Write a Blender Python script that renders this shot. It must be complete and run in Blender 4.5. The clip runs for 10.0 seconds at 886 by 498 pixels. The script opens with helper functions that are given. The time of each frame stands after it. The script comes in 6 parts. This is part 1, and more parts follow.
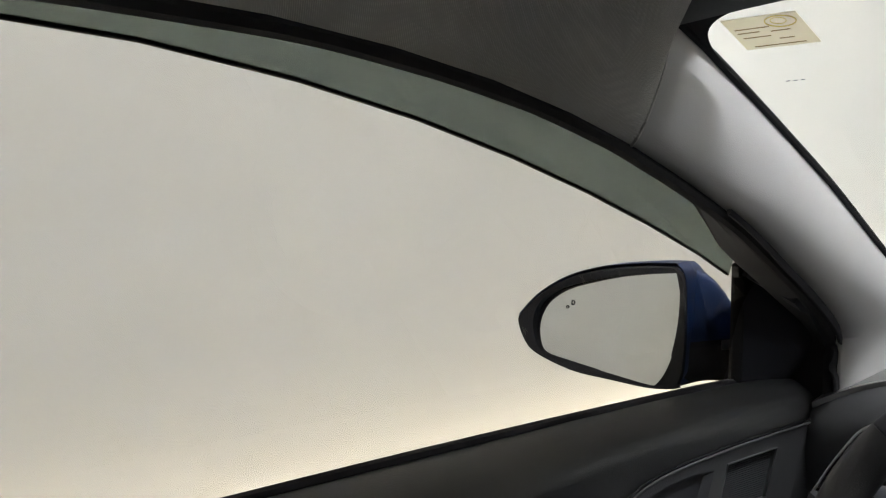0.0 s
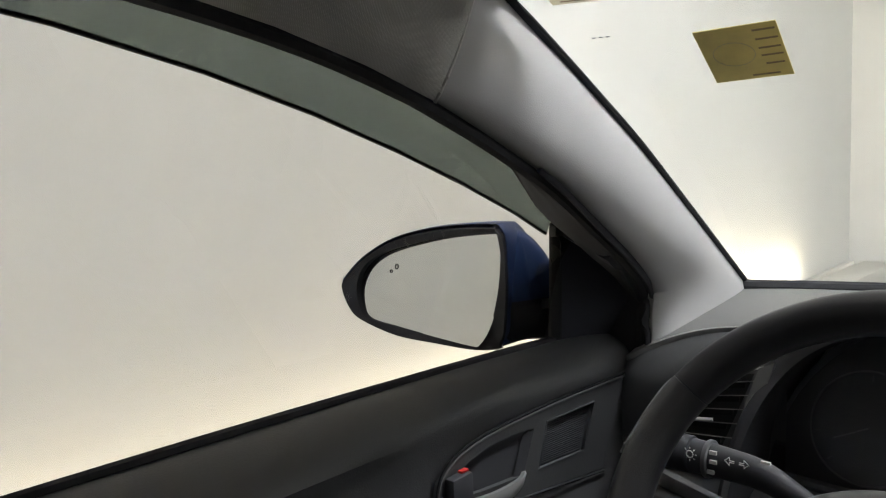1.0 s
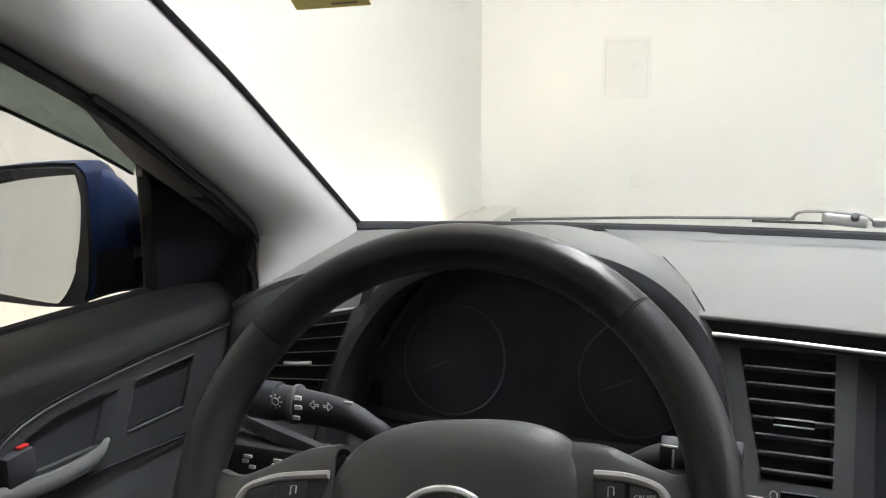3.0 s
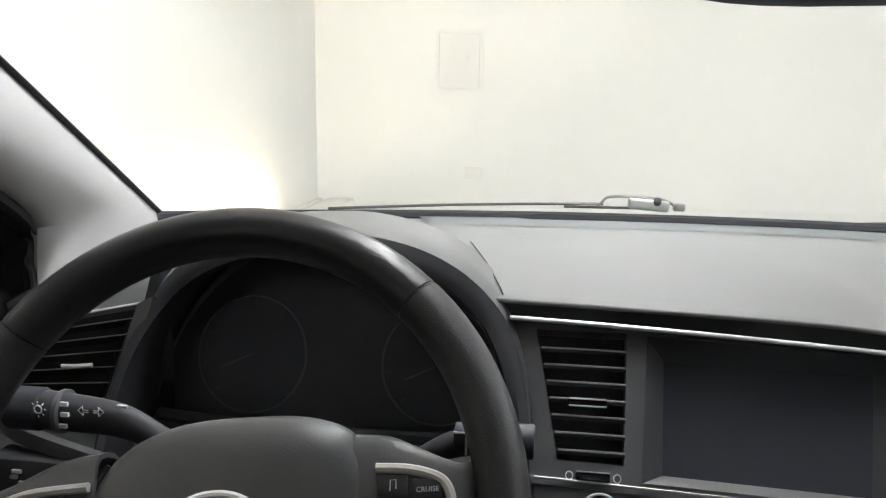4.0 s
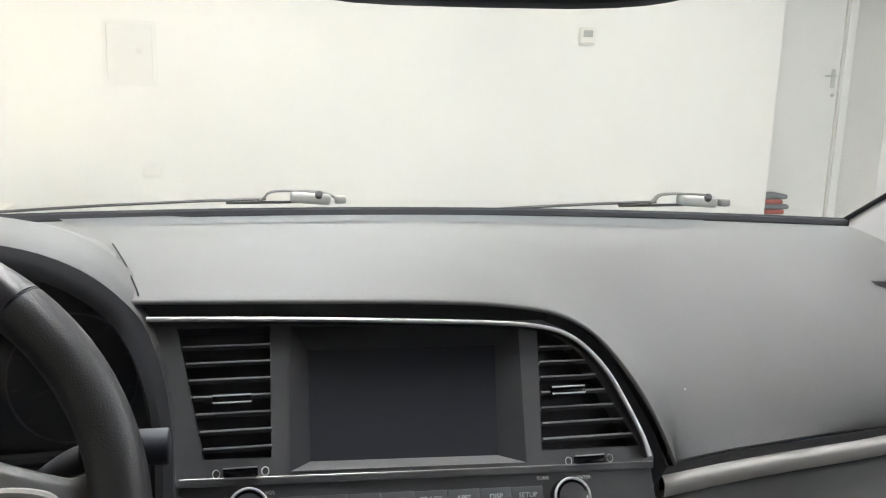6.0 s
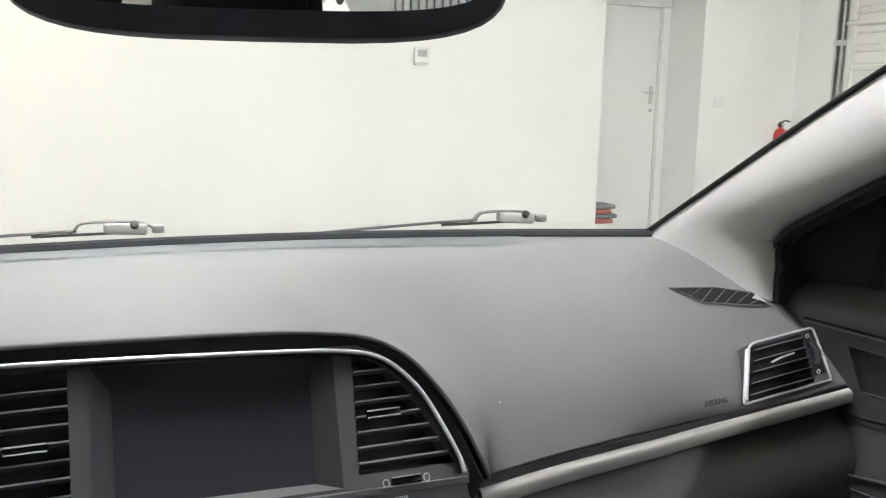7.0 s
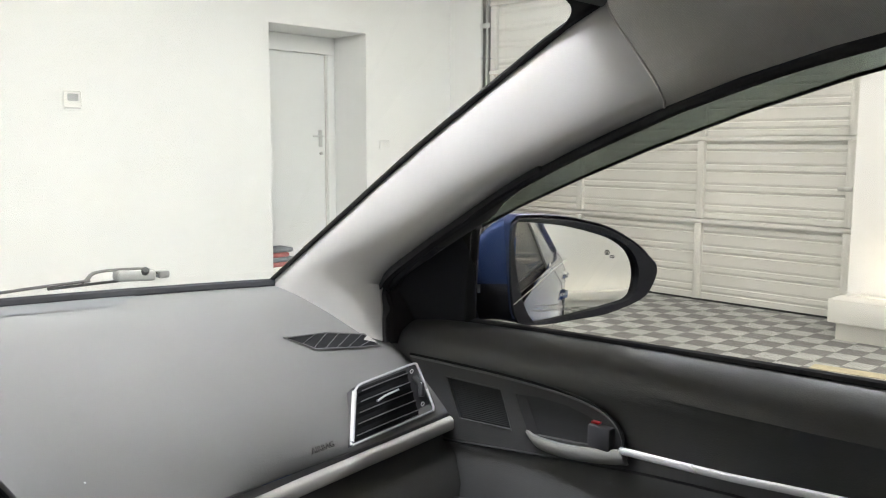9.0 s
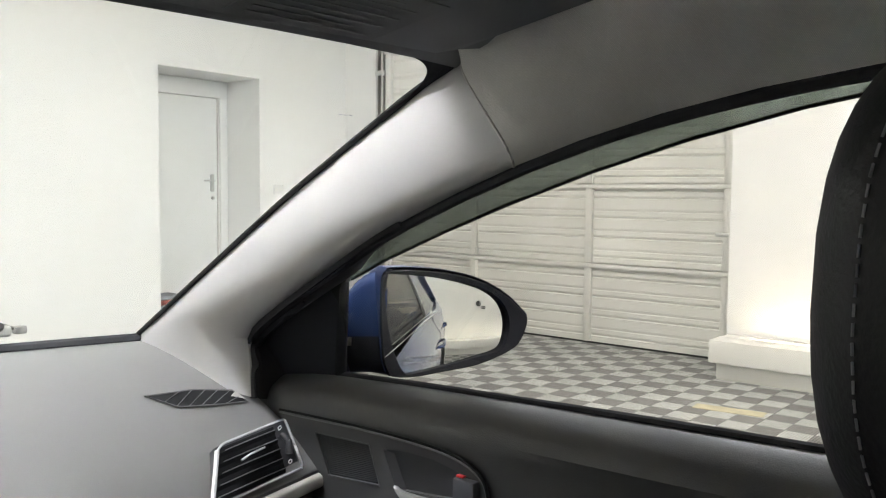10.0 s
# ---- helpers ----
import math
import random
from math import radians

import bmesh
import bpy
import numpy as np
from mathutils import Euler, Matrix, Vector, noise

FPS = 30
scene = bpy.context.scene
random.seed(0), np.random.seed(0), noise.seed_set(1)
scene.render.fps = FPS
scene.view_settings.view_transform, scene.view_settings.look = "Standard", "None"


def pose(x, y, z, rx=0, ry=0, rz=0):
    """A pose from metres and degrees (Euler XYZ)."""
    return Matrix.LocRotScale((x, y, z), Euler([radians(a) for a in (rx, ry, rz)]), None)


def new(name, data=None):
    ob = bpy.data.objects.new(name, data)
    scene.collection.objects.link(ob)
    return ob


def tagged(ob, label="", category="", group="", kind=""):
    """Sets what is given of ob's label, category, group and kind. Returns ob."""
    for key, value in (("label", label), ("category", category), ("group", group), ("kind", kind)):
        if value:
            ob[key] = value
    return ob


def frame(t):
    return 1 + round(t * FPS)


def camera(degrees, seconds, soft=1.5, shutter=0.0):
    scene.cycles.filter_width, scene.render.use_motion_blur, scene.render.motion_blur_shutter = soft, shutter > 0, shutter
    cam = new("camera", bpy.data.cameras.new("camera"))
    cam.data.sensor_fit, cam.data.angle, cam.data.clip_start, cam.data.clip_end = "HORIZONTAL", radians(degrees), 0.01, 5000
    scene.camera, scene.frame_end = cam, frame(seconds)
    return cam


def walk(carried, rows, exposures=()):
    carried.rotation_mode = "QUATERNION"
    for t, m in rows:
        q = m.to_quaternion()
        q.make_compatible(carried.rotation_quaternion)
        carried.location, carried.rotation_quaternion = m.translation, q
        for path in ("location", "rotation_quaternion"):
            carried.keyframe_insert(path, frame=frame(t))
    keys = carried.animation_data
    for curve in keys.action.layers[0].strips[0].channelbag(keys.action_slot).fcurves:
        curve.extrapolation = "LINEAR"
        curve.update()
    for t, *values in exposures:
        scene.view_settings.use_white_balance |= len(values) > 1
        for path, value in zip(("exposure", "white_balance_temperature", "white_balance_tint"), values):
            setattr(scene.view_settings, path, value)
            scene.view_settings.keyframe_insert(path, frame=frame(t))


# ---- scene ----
from mathutils.bvhtree import BVHTree

def aim(x, y, z, yaw, pitch, roll):
    """A camera pose: place, heading to the left of +y, tilt up, lean to its left."""
    return Matrix.Translation((x, y, z)) @ pose(0, 0, 0, 90 + pitch, 0, yaw) @ pose(0, 0, 0, 0, 0, roll)


cam = camera(55.25, 10.0, soft=1.2)
PATH = [
    (0.0, aim(-0.2325, -0.1618, 1.1898, 51.99, -4.33, -2.11)),
    (0.5, aim(-0.2410, -0.1391, 1.1867, 46.71, -5.63, -2.45)),
    (1.0, aim(-0.2372, -0.1176, 1.1850, 41.57, -7.15, -2.50)),
    (1.5, aim(-0.2288, -0.0974, 1.1825, 35.93, -8.70, -2.22)),
    (2.0, aim(-0.2210, -0.0809, 1.1792, 30.14, -9.88, -1.53)),
    (2.5, aim(-0.2173, -0.0628, 1.1736, 24.11, -10.46, -0.72)),
    (4.0, aim(-0.1731, -0.0027, 1.1563, 8.03, -11.53, 0.80)),
    (4.5, aim(-0.1619, 0.0037, 1.1513, 1.68, -10.90, 1.28)),
    (5.0, aim(-0.1502, 0.0062, 1.1480, -3.43, -11.40, 1.19)),
    (5.5, aim(-0.1384, 0.0000, 1.1500, -8.11, -11.60, 1.48)),
    (7.0, aim(-0.0937, -0.0217, 1.1640, -23.01, -9.89, 1.10)),
    (7.5, aim(-0.0756, -0.0331, 1.1665, -29.39, -9.51, 0.61)),
    (8.0, aim(-0.0519, -0.0425, 1.1687, -34.92, -8.87, 0.54)),
    (8.5, aim(-0.0308, -0.0561, 1.1729, -39.31, -8.01, 0.28)),
    (9.0, aim(-0.0056, -0.0739, 1.1782, -43.88, -6.82, 0.27)),
    (9.5, aim(0.0079, -0.0882, 1.1830, -47.68, -5.25, 0.29)),
    (10.0, aim(0.0208, -0.1020, 1.1896, -50.66, -3.79, 0.60)),
]
walk(cam, PATH, exposures=[(0.0, 1.12), (1.0, 1.20), (2.0, 1.42), (2.7, 1.56), (4.5, 1.65), (7.0, 1.75), (8.5, 1.86), (10.0, 1.90)])

# ---- world and light levels ----
world = bpy.data.worlds.new("indoor")
world.use_nodes = True
scene.world = world
world.node_tree.nodes["Background"].inputs[0].default_value = (0.9, 0.95, 1.0, 1)
world.node_tree.nodes["Background"].inputs[1].default_value = 0.02
LAMP_POWER = 40.0      # glow of the ceiling battens
STRIP_POWER = 38.0     # glow of the strips behind the ledges
LAMP_COLOUR = (0.95, 0.99, 1.045)
STRIP_COLOUR = (1.0, 0.92, 0.75)


# ---- materials ----
def material(name, colour, rough=0.5, metal=0.0, spec=0.5, vary=0.12, vary_scale=6.0, bump=0.0, bump_scale=300.0, coat=0.0, sheen=0.0, island=0.0):
    m = bpy.data.materials.new(name)
    m.use_nodes = True
    nt = m.node_tree
    b = nt.nodes["Principled BSDF"]
    b.inputs["Roughness"].default_value = rough
    b.inputs["Metallic"].default_value = metal
    b.inputs["Specular IOR Level"].default_value = spec
    b.inputs["Coat Weight"].default_value = coat
    b.inputs["Sheen Weight"].default_value = sheen
    tc = nt.nodes.new("ShaderNodeTexCoord")
    nz = nt.nodes.new("ShaderNodeTexNoise")
    nz.inputs["Scale"].default_value = vary_scale
    nz.inputs["Detail"].default_value = 6
    nt.links.new(tc.outputs["Object"], nz.inputs["Vector"])
    ramp = nt.nodes.new("ShaderNodeMapRange")
    ramp.inputs["From Min"].default_value, ramp.inputs["From Max"].default_value = 0.3, 0.7
    ramp.inputs["To Min"].default_value, ramp.inputs["To Max"].default_value = 1 - vary, 1 + vary
    nt.links.new(nz.outputs["Fac"], ramp.inputs["Value"])
    mix = nt.nodes.new("ShaderNodeVectorMath")
    mix.operation = "SCALE"
    mix.inputs[0].default_value = colour[:3]
    nt.links.new(ramp.outputs["Result"], mix.inputs["Scale"])
    last = mix.outputs["Vector"]
    if island:
        oi = nt.nodes.new("ShaderNodeObjectInfo")
        r2 = nt.nodes.new("ShaderNodeMapRange")
        r2.inputs["To Min"].default_value, r2.inputs["To Max"].default_value = 1 - island, 1 + island
        nt.links.new(oi.outputs["Random"], r2.inputs["Value"])
        m2 = nt.nodes.new("ShaderNodeVectorMath")
        m2.operation = "SCALE"
        nt.links.new(last, m2.inputs[0])
        nt.links.new(r2.outputs["Result"], m2.inputs["Scale"])
        last = m2.outputs["Vector"]
    nt.links.new(last, b.inputs["Base Color"])
    r3 = nt.nodes.new("ShaderNodeMapRange")
    r3.inputs["From Min"].default_value, r3.inputs["From Max"].default_value = 0.3, 0.7
    r3.inputs["To Min"].default_value, r3.inputs["To Max"].default_value = max(rough - 0.05, 0.02), min(rough + 0.05, 1)
    nt.links.new(nz.outputs["Fac"], r3.inputs["Value"])
    nt.links.new(r3.outputs["Result"], b.inputs["Roughness"])
    if bump:
        n2 = nt.nodes.new("ShaderNodeTexNoise")
        n2.inputs["Scale"].default_value = bump_scale
        n2.inputs["Detail"].default_value = 3
        nt.links.new(tc.outputs["Object"], n2.inputs["Vector"])
        bp = nt.nodes.new("ShaderNodeBump")
        bp.inputs["Strength"].default_value = bump
        bp.inputs["Distance"].default_value = 0.001
        nt.links.new(n2.outputs["Fac"], bp.inputs["Height"])
        nt.links.new(bp.outputs["Normal"], b.inputs["Normal"])
    return m


def weave(name, colour, scale=1300.0):
    """Knitted cloth with a fine diagonal weave."""
    m = material(name, colour, rough=0.95, spec=0.15, vary=0.18, vary_scale=9, sheen=0.05)
    nt = m.node_tree
    b = nt.nodes["Principled BSDF"]
    tc = nt.nodes["Texture Coordinate"]
    waves = []
    for lean in ((1.0, 1.0, -0.3), (1.0, -1.0, -0.3)):
        mp = nt.nodes.new("ShaderNodeMapping")
        mp.inputs["Scale"].default_value = lean
        w = nt.nodes.new("ShaderNodeTexWave")
        w.bands_direction = "DIAGONAL"
        w.inputs["Scale"].default_value = scale
        w.inputs["Distortion"].default_value = 0.8
        nt.links.new(tc.outputs["Object"], mp.inputs["Vector"])
        nt.links.new(mp.outputs["Vector"], w.inputs["Vector"])
        waves.append(w)
    mul = nt.nodes.new("ShaderNodeMath")
    mul.operation = "MULTIPLY"
    nt.links.new(waves[0].outputs["Fac"], mul.inputs[0])
    nt.links.new(waves[1].outputs["Fac"], mul.inputs[1])
    bp = nt.nodes.new("ShaderNodeBump")
    bp.inputs["Strength"].default_value, bp.inputs["Distance"].default_value = 0.55, 0.0012
    nt.links.new(mul.outputs["Value"], bp.inputs["Height"])
    nt.links.new(bp.outputs["Normal"], b.inputs["Normal"])
    shade = nt.nodes.new("ShaderNodeMapRange")
    shade.inputs["To Min"].default_value, shade.inputs["To Max"].default_value = 0.86, 1.20
    nt.links.new(mul.outputs["Value"], shade.inputs["Value"])
    yarn = nt.nodes.new("ShaderNodeVectorMath")
    yarn.operation = "SCALE"
    nt.links.new(b.inputs["Base Color"].links[0].from_socket, yarn.inputs[0])
    nt.links.new(shade.outputs["Result"], yarn.inputs["Scale"])
    nt.links.new(yarn.outputs["Vector"], b.inputs["Base Color"])
    return m


def glass(name, tint, gloss=1.0, ior=1.5, rough=0.0):
    """A thin pane: it lets light through with a tint and mirrors by Fresnel."""
    m = bpy.data.materials.new(name)
    m.use_nodes = True
    nt = m.node_tree
    nt.nodes.clear()
    out = nt.nodes.new("ShaderNodeOutputMaterial")
    tr = nt.nodes.new("ShaderNodeBsdfTransparent")
    tr.inputs["Color"].default_value = (*tint, 1)
    gl = nt.nodes.new("ShaderNodeBsdfGlossy")
    gl.inputs["Roughness"].default_value = rough
    lw = nt.nodes.new("ShaderNodeLayerWeight")
    lw.inputs["Blend"].default_value = 0.5
    pw = nt.nodes.new("ShaderNodeMath")
    pw.operation = "POWER"
    pw.inputs[1].default_value = 5.0
    fr = nt.nodes.new("ShaderNodeMath")
    fr.operation = "MULTIPLY_ADD"
    fr.inputs[1].default_value, fr.inputs[2].default_value = 0.94, ((ior - 1) / (ior + 1)) ** 2 * 1.8
    nt.links.new(lw.outputs["Facing"], pw.inputs[0])
    nt.links.new(pw.outputs["Value"], fr.inputs[0])
    mul = nt.nodes.new("ShaderNodeMath")
    mul.operation = "MULTIPLY"
    mul.inputs[1].default_value = gloss
    mix = nt.nodes.new("ShaderNodeMixShader")
    nt.links.new(fr.outputs["Value"], mul.inputs[0])
    nt.links.new(mul.outputs["Value"], mix.inputs["Fac"])
    nt.links.new(tr.outputs["BSDF"], mix.inputs[1])
    nt.links.new(gl.outputs["BSDF"], mix.inputs[2])
    nt.links.new(mix.outputs["Shader"], out.inputs["Surface"])
    return m


def glow(name, colour, strength):
    m = bpy.data.materials.new(name)
    m.use_nodes = True
    b = m.node_tree.nodes["Principled BSDF"]
    b.inputs["Base Color"].default_value = (*colour, 1)
    b.inputs["Emission Color"].default_value = (*colour, 1)
    b.inputs["Emission Strength"].default_value = strength
    return m


def tile_material(name, colour):
    """Open-grid plastic floor tile: small round holes in rows."""
    m = material(name, colour, rough=0.55, vary=0.10, vary_scale=5, island=0.08)
    nt = m.node_tree
    b = nt.nodes["Principled BSDF"]
    tc = nt.nodes["Texture Coordinate"]
    v = nt.nodes.new("ShaderNodeTexVoronoi")
    v.inputs["Scale"].default_value = 68.0
    v.inputs["Randomness"].default_value = 0.0
    nt.links.new(tc.outputs["Object"], v.inputs["Vector"])
    r = nt.nodes.new("ShaderNodeMapRange")
    r.inputs["From Min"].default_value, r.inputs["From Max"].default_value = 0.26, 0.34
    r.inputs["To Min"].default_value, r.inputs["To Max"].default_value = 0.30, 1.0
    nt.links.new(v.outputs["Distance"], r.inputs["Value"])
    s = nt.nodes.new("ShaderNodeVectorMath")
    s.operation = "SCALE"
    old = b.inputs["Base Color"].links[0].from_socket
    nt.links.new(old, s.inputs[0])
    nt.links.new(r.outputs["Result"], s.inputs["Scale"])
    nt.links.new(s.outputs["Vector"], b.inputs["Base Color"])
    bp = nt.nodes.new("ShaderNodeBump")
    bp.inputs["Strength"].default_value, bp.inputs["Distance"].default_value = 0.8, 0.002
    nt.links.new(r.outputs["Result"], bp.inputs["Height"])
    nt.links.new(bp.outputs["Normal"], b.inputs["Normal"])
    return m


WALL = material("white_wall_paint", (0.80, 0.80, 0.795), rough=0.6, vary=0.025, vary_scale=1.2, bump=0.12, bump_scale=60)
CEIL = material("white_ceiling_paint", (0.78, 0.78, 0.76), rough=0.8, vary=0.03, vary_scale=2)
LEDGE = material("white_ledge_paint", (0.78, 0.77, 0.74), rough=0.5, vary=0.03, vary_scale=3)
DOORWHITE = material("white_door_paint", (0.79, 0.80, 0.80), rough=0.4, vary=0.02, vary_scale=3)
STEELWHITE = material("white_painted_steel", (0.70, 0.69, 0.66), rough=0.42, vary=0.05, vary_scale=2.2, bump=0.1, bump_scale=40)
RUBBER = material("black_rubber", (0.018, 0.018, 0.02), rough=0.7, vary=0.2)
TILE_L = tile_material("pale_grey_tile", (0.56, 0.565, 0.555))
TILE_D = tile_material("dark_grey_tile", (0.225, 0.227, 0.220))
SLAB = material("concrete_slab", (0.18, 0.175, 0.165), rough=0.9, vary=0.2, vary_scale=3, bump=0.4, bump_scale=40)
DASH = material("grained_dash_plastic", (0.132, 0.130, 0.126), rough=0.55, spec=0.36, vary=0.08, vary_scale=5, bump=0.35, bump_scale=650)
DOORP = material("grained_door_plastic", (0.049, 0.049, 0.050), rough=0.48, spec=0.45, vary=0.10, vary_scale=6, bump=0.3, bump_scale=650)
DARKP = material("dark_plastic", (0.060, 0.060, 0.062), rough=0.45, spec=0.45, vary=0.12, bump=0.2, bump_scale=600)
BLACKP = material("matt_black_plastic", (0.038, 0.038, 0.042), rough=0.55, spec=0.35, vary=0.15)
GLOSSB = material("gloss_black", (0.006, 0.006, 0.008), rough=0.12, spec=0.5, vary=0.05)
STACKP = material("charcoal_console_plastic", (0.090, 0.090, 0.093), rough=0.38, spec=0.5, vary=0.08, bump=0.08, bump_scale=700)
PILLAR = material("grey_pillar_trim", (0.405, 0.395, 0.386), rough=0.75, spec=0.15, vary=0.04, vary_scale=8, bump=0.2, bump_scale=800)
LINER = weave("charcoal_headliner_cloth", (0.56, 0.545, 0.51), 520.0)
VISORC = material("dark_visor_vinyl", (0.14, 0.14, 0.147), rough=0.8, vary=0.08, bump=0.3, bump_scale=500)
LEATHER = material("black_leather", (0.027, 0.026, 0.028), rough=0.34, spec=0.42, vary=0.06, vary_scale=14, bump=0.10, bump_scale=700)
GRIPL = material("grained_grip_leather", (0.031, 0.030, 0.031), rough=0.42, spec=0.45, vary=0.08, vary_scale=20, bump=0.25, bump_scale=900)
HUBP = material("smooth_black_airbag_vinyl", (0.066, 0.065, 0.064), rough=0.40, spec=0.6, vary=0.06, bump=0.10, bump_scale=700)
PADP = material("black_padded_vinyl", (0.060, 0.059, 0.057), rough=0.45, spec=0.45, vary=0.10, bump=0.25, bump_scale=500)
SEATC = material("black_seat_leather", (0.013, 0.013, 0.015), rough=0.6, spec=0.3, vary=0.15, bump=0.5, bump_scale=350)
THREAD = material("white_thread", (0.25, 0.25, 0.26), rough=0.8, vary=0.1)
BEZEL = material("satin_black_bezel", (0.036, 0.038, 0.045), rough=0.5, spec=0.28, vary=0.1)
VENTD = material("dark_vent_slat", (0.011, 0.011, 0.012), rough=0.7, spec=0.15, vary=0.05)
MIRB = material("black_mirror_surround", (0.024, 0.025, 0.030), rough=0.7, spec=0.10, vary=0.1)
SEAL = material("black_rubber_seal", (0.028, 0.028, 0.031), rough=0.8, spec=0.15, vary=0.15)
SLAT = material("vent_slat_plastic", (0.28, 0.28, 0.285), rough=0.3, spec=0.6, vary=0.05)
FAINT = material("pale_grey_fitting", (0.66, 0.66, 0.66), rough=0.6, vary=0.04)
CHROME = material("chrome", (0.93, 0.93, 0.94), rough=0.25, metal=0.55, vary=0.02)
SILVER = material("satin_silver", (0.47, 0.45, 0.425), rough=0.5, metal=0.25, vary=0.04, bump=0.05, bump_scale=900)
BLUE = material("blue_car_paint", (0.016, 0.065, 0.26), rough=0.22, metal=0.35, coat=1.0, vary=0.05)
DIALB = material("black_dial_face", (0.12, 0.121, 0.132), rough=0.6, spec=0.3, vary=0.1)
HANDLE = material("brushed_silver_handle", (0.29, 0.285, 0.277), rough=0.35, metal=0.5, vary=0.05)
BLUE_M = material("blue_mirror_paint", (0.010, 0.032, 0.12), rough=0.42, metal=0.3, spec=0.35, vary=0.05)
SCREEN = material("dark_display_glass", (0.040, 0.042, 0.050), rough=0.20, spec=0.5, vary=0.04)
DISPLAYG = material("grey_display", (0.40, 0.41, 0.41), rough=0.4, vary=0.03)
FINP = material("grey_demister_fin", (0.12, 0.12, 0.12), rough=0.5, vary=0.05)
DEFROST = material("grey_defroster_plastic", (0.098, 0.099, 0.102), rough=0.5, spec=0.4, vary=0.06, bump=0.2, bump_scale=650)
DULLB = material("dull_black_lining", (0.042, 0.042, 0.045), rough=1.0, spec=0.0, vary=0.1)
NAVYP = material("dark_mirror_housing", (0.060, 0.065, 0.082), rough=0.5, spec=0.35, vary=0.08)
WELT = material("black_welt_rubber", (0.020, 0.020, 0.021), rough=0.85, spec=0.08, vary=0.15)
RED = material("red_plastic", (0.45, 0.02, 0.02), rough=0.4)
PRINT = material("white_print", (0.62, 0.62, 0.60), rough=0.7, vary=0.02)
DIM = material("grey_print", (0.22, 0.22, 0.23), rough=0.7, vary=0.02)
EMBOSS = material("dark_embossed_letters", (0.085, 0.084, 0.082), rough=0.7, spec=0.2, vary=0.05)
YELLOW = material("yellow_card", (0.72, 0.60, 0.22), rough=0.7, vary=0.10, vary_scale=40)
CREAM = material("cream_card", (0.62, 0.56, 0.44), rough=0.7, vary=0.08, vary_scale=40)
# thin paper lets the light behind it through
paper = CREAM.node_tree
thin = paper.nodes.new("ShaderNodeBsdfTranslucent")
thin.inputs["Color"].default_value = (0.86, 0.82, 0.70, 1)
blend = paper.nodes.new("ShaderNodeMixShader")
blend.inputs["Fac"].default_value = 0.65
paper.links.new(paper.nodes["Principled BSDF"].outputs["BSDF"], blend.inputs[1])
paper.links.new(thin.outputs["BSDF"], blend.inputs[2])
paper.links.new(blend.outputs["Shader"], paper.nodes["Material Output"].inputs["Surface"])
CARDINK = material("brown_ink", (0.27, 0.20, 0.10), rough=0.8)
ALU = material("aluminium", (0.55, 0.55, 0.54), rough=0.35, metal=0.9)
CLOTH_R = material("red_cloth", (0.40, 0.13, 0.12), rough=0.9, vary=0.2, vary_scale=20)
CLOTH_G = material("grey_cloth", (0.22, 0.23, 0.25), rough=0.9, vary=0.2, vary_scale=20)
WOODY = material("yellow_tile_marking", (0.56, 0.50, 0.34), rough=0.7, vary=0.2, vary_scale=10)
WINDSHIELD = glass("windshield_glass", (0.72, 0.70, 0.635), gloss=0.35)
SIDEGLASS = glass("side_window_glass", (0.432, 0.402, 0.353), gloss=0.4)
REARSIDE = glass("rear_side_glass", (0.495, 0.460, 0.406), gloss=1.0)
REARGLASS = glass("rear_window_glass", (0.46, 0.465, 0.45), gloss=0.8)
SMOKE = glass("smoked_visor_plastic", (0.44, 0.475, 0.45), gloss=0.2)
MIRROR = material("mirror_glass", (0.40, 0.415, 0.41), rough=0.0, metal=1.0, vary=0.0)
DOORGLASS = material("door_mirror_glass", (0.66, 0.675, 0.66), rough=0.0, metal=1.0, vary=0.0)
PANELG = material("grey_white_panel_paint", (0.745, 0.745, 0.745), rough=0.5, vary=0.03)
for mirror_like in (MIRROR, DOORGLASS):
    link = mirror_like.node_tree.nodes["Principled BSDF"].inputs["Roughness"].links[0]
    mirror_like.node_tree.links.remove(link)
LAMP = glow("lamp_diffuser", LAMP_COLOUR, LAMP_POWER)
STRIP = glow("light_strip", STRIP_COLOUR, STRIP_POWER)
# added fill glow for the back wall
STRIP_FILL = glow("added_fill_strip", STRIP_COLOUR, STRIP_POWER * 0.10)
STRIP_LOW = glow("dim_light_strip", STRIP_COLOUR, STRIP_POWER * 0.40)


# ---- builders ----
def thing(name, at, label, category, group="", kind=""):
    ob = new(name)
    ob.location = at
    ob.empty_display_size = 0.05
    return tagged(ob, label, category, group, kind)


def put(ob, parent):
    """Hang ob, built in world places, under parent."""
    if parent is not None:
        ob.parent = parent
        if parent.type == "EMPTY":
            ob.matrix_parent_inverse = Matrix.Translation(parent.location).inverted()
    return ob


def part(name, bm, mat, parent, label="", smooth=True, shadow=True):
    me = bpy.data.meshes.new(name)
    bmesh.ops.recalc_face_normals(bm, faces=bm.faces)
    for f in bm.faces:
        f.smooth = smooth
    bm.to_mesh(me)
    bm.free()
    if smooth:
        me.set_sharp_from_angle(angle=radians(38))
    me.materials.append(mat)
    ob = new(name, me)
    if label:
        ob["label"] = label
    ob.visible_shadow = shadow
    return put(ob, parent)


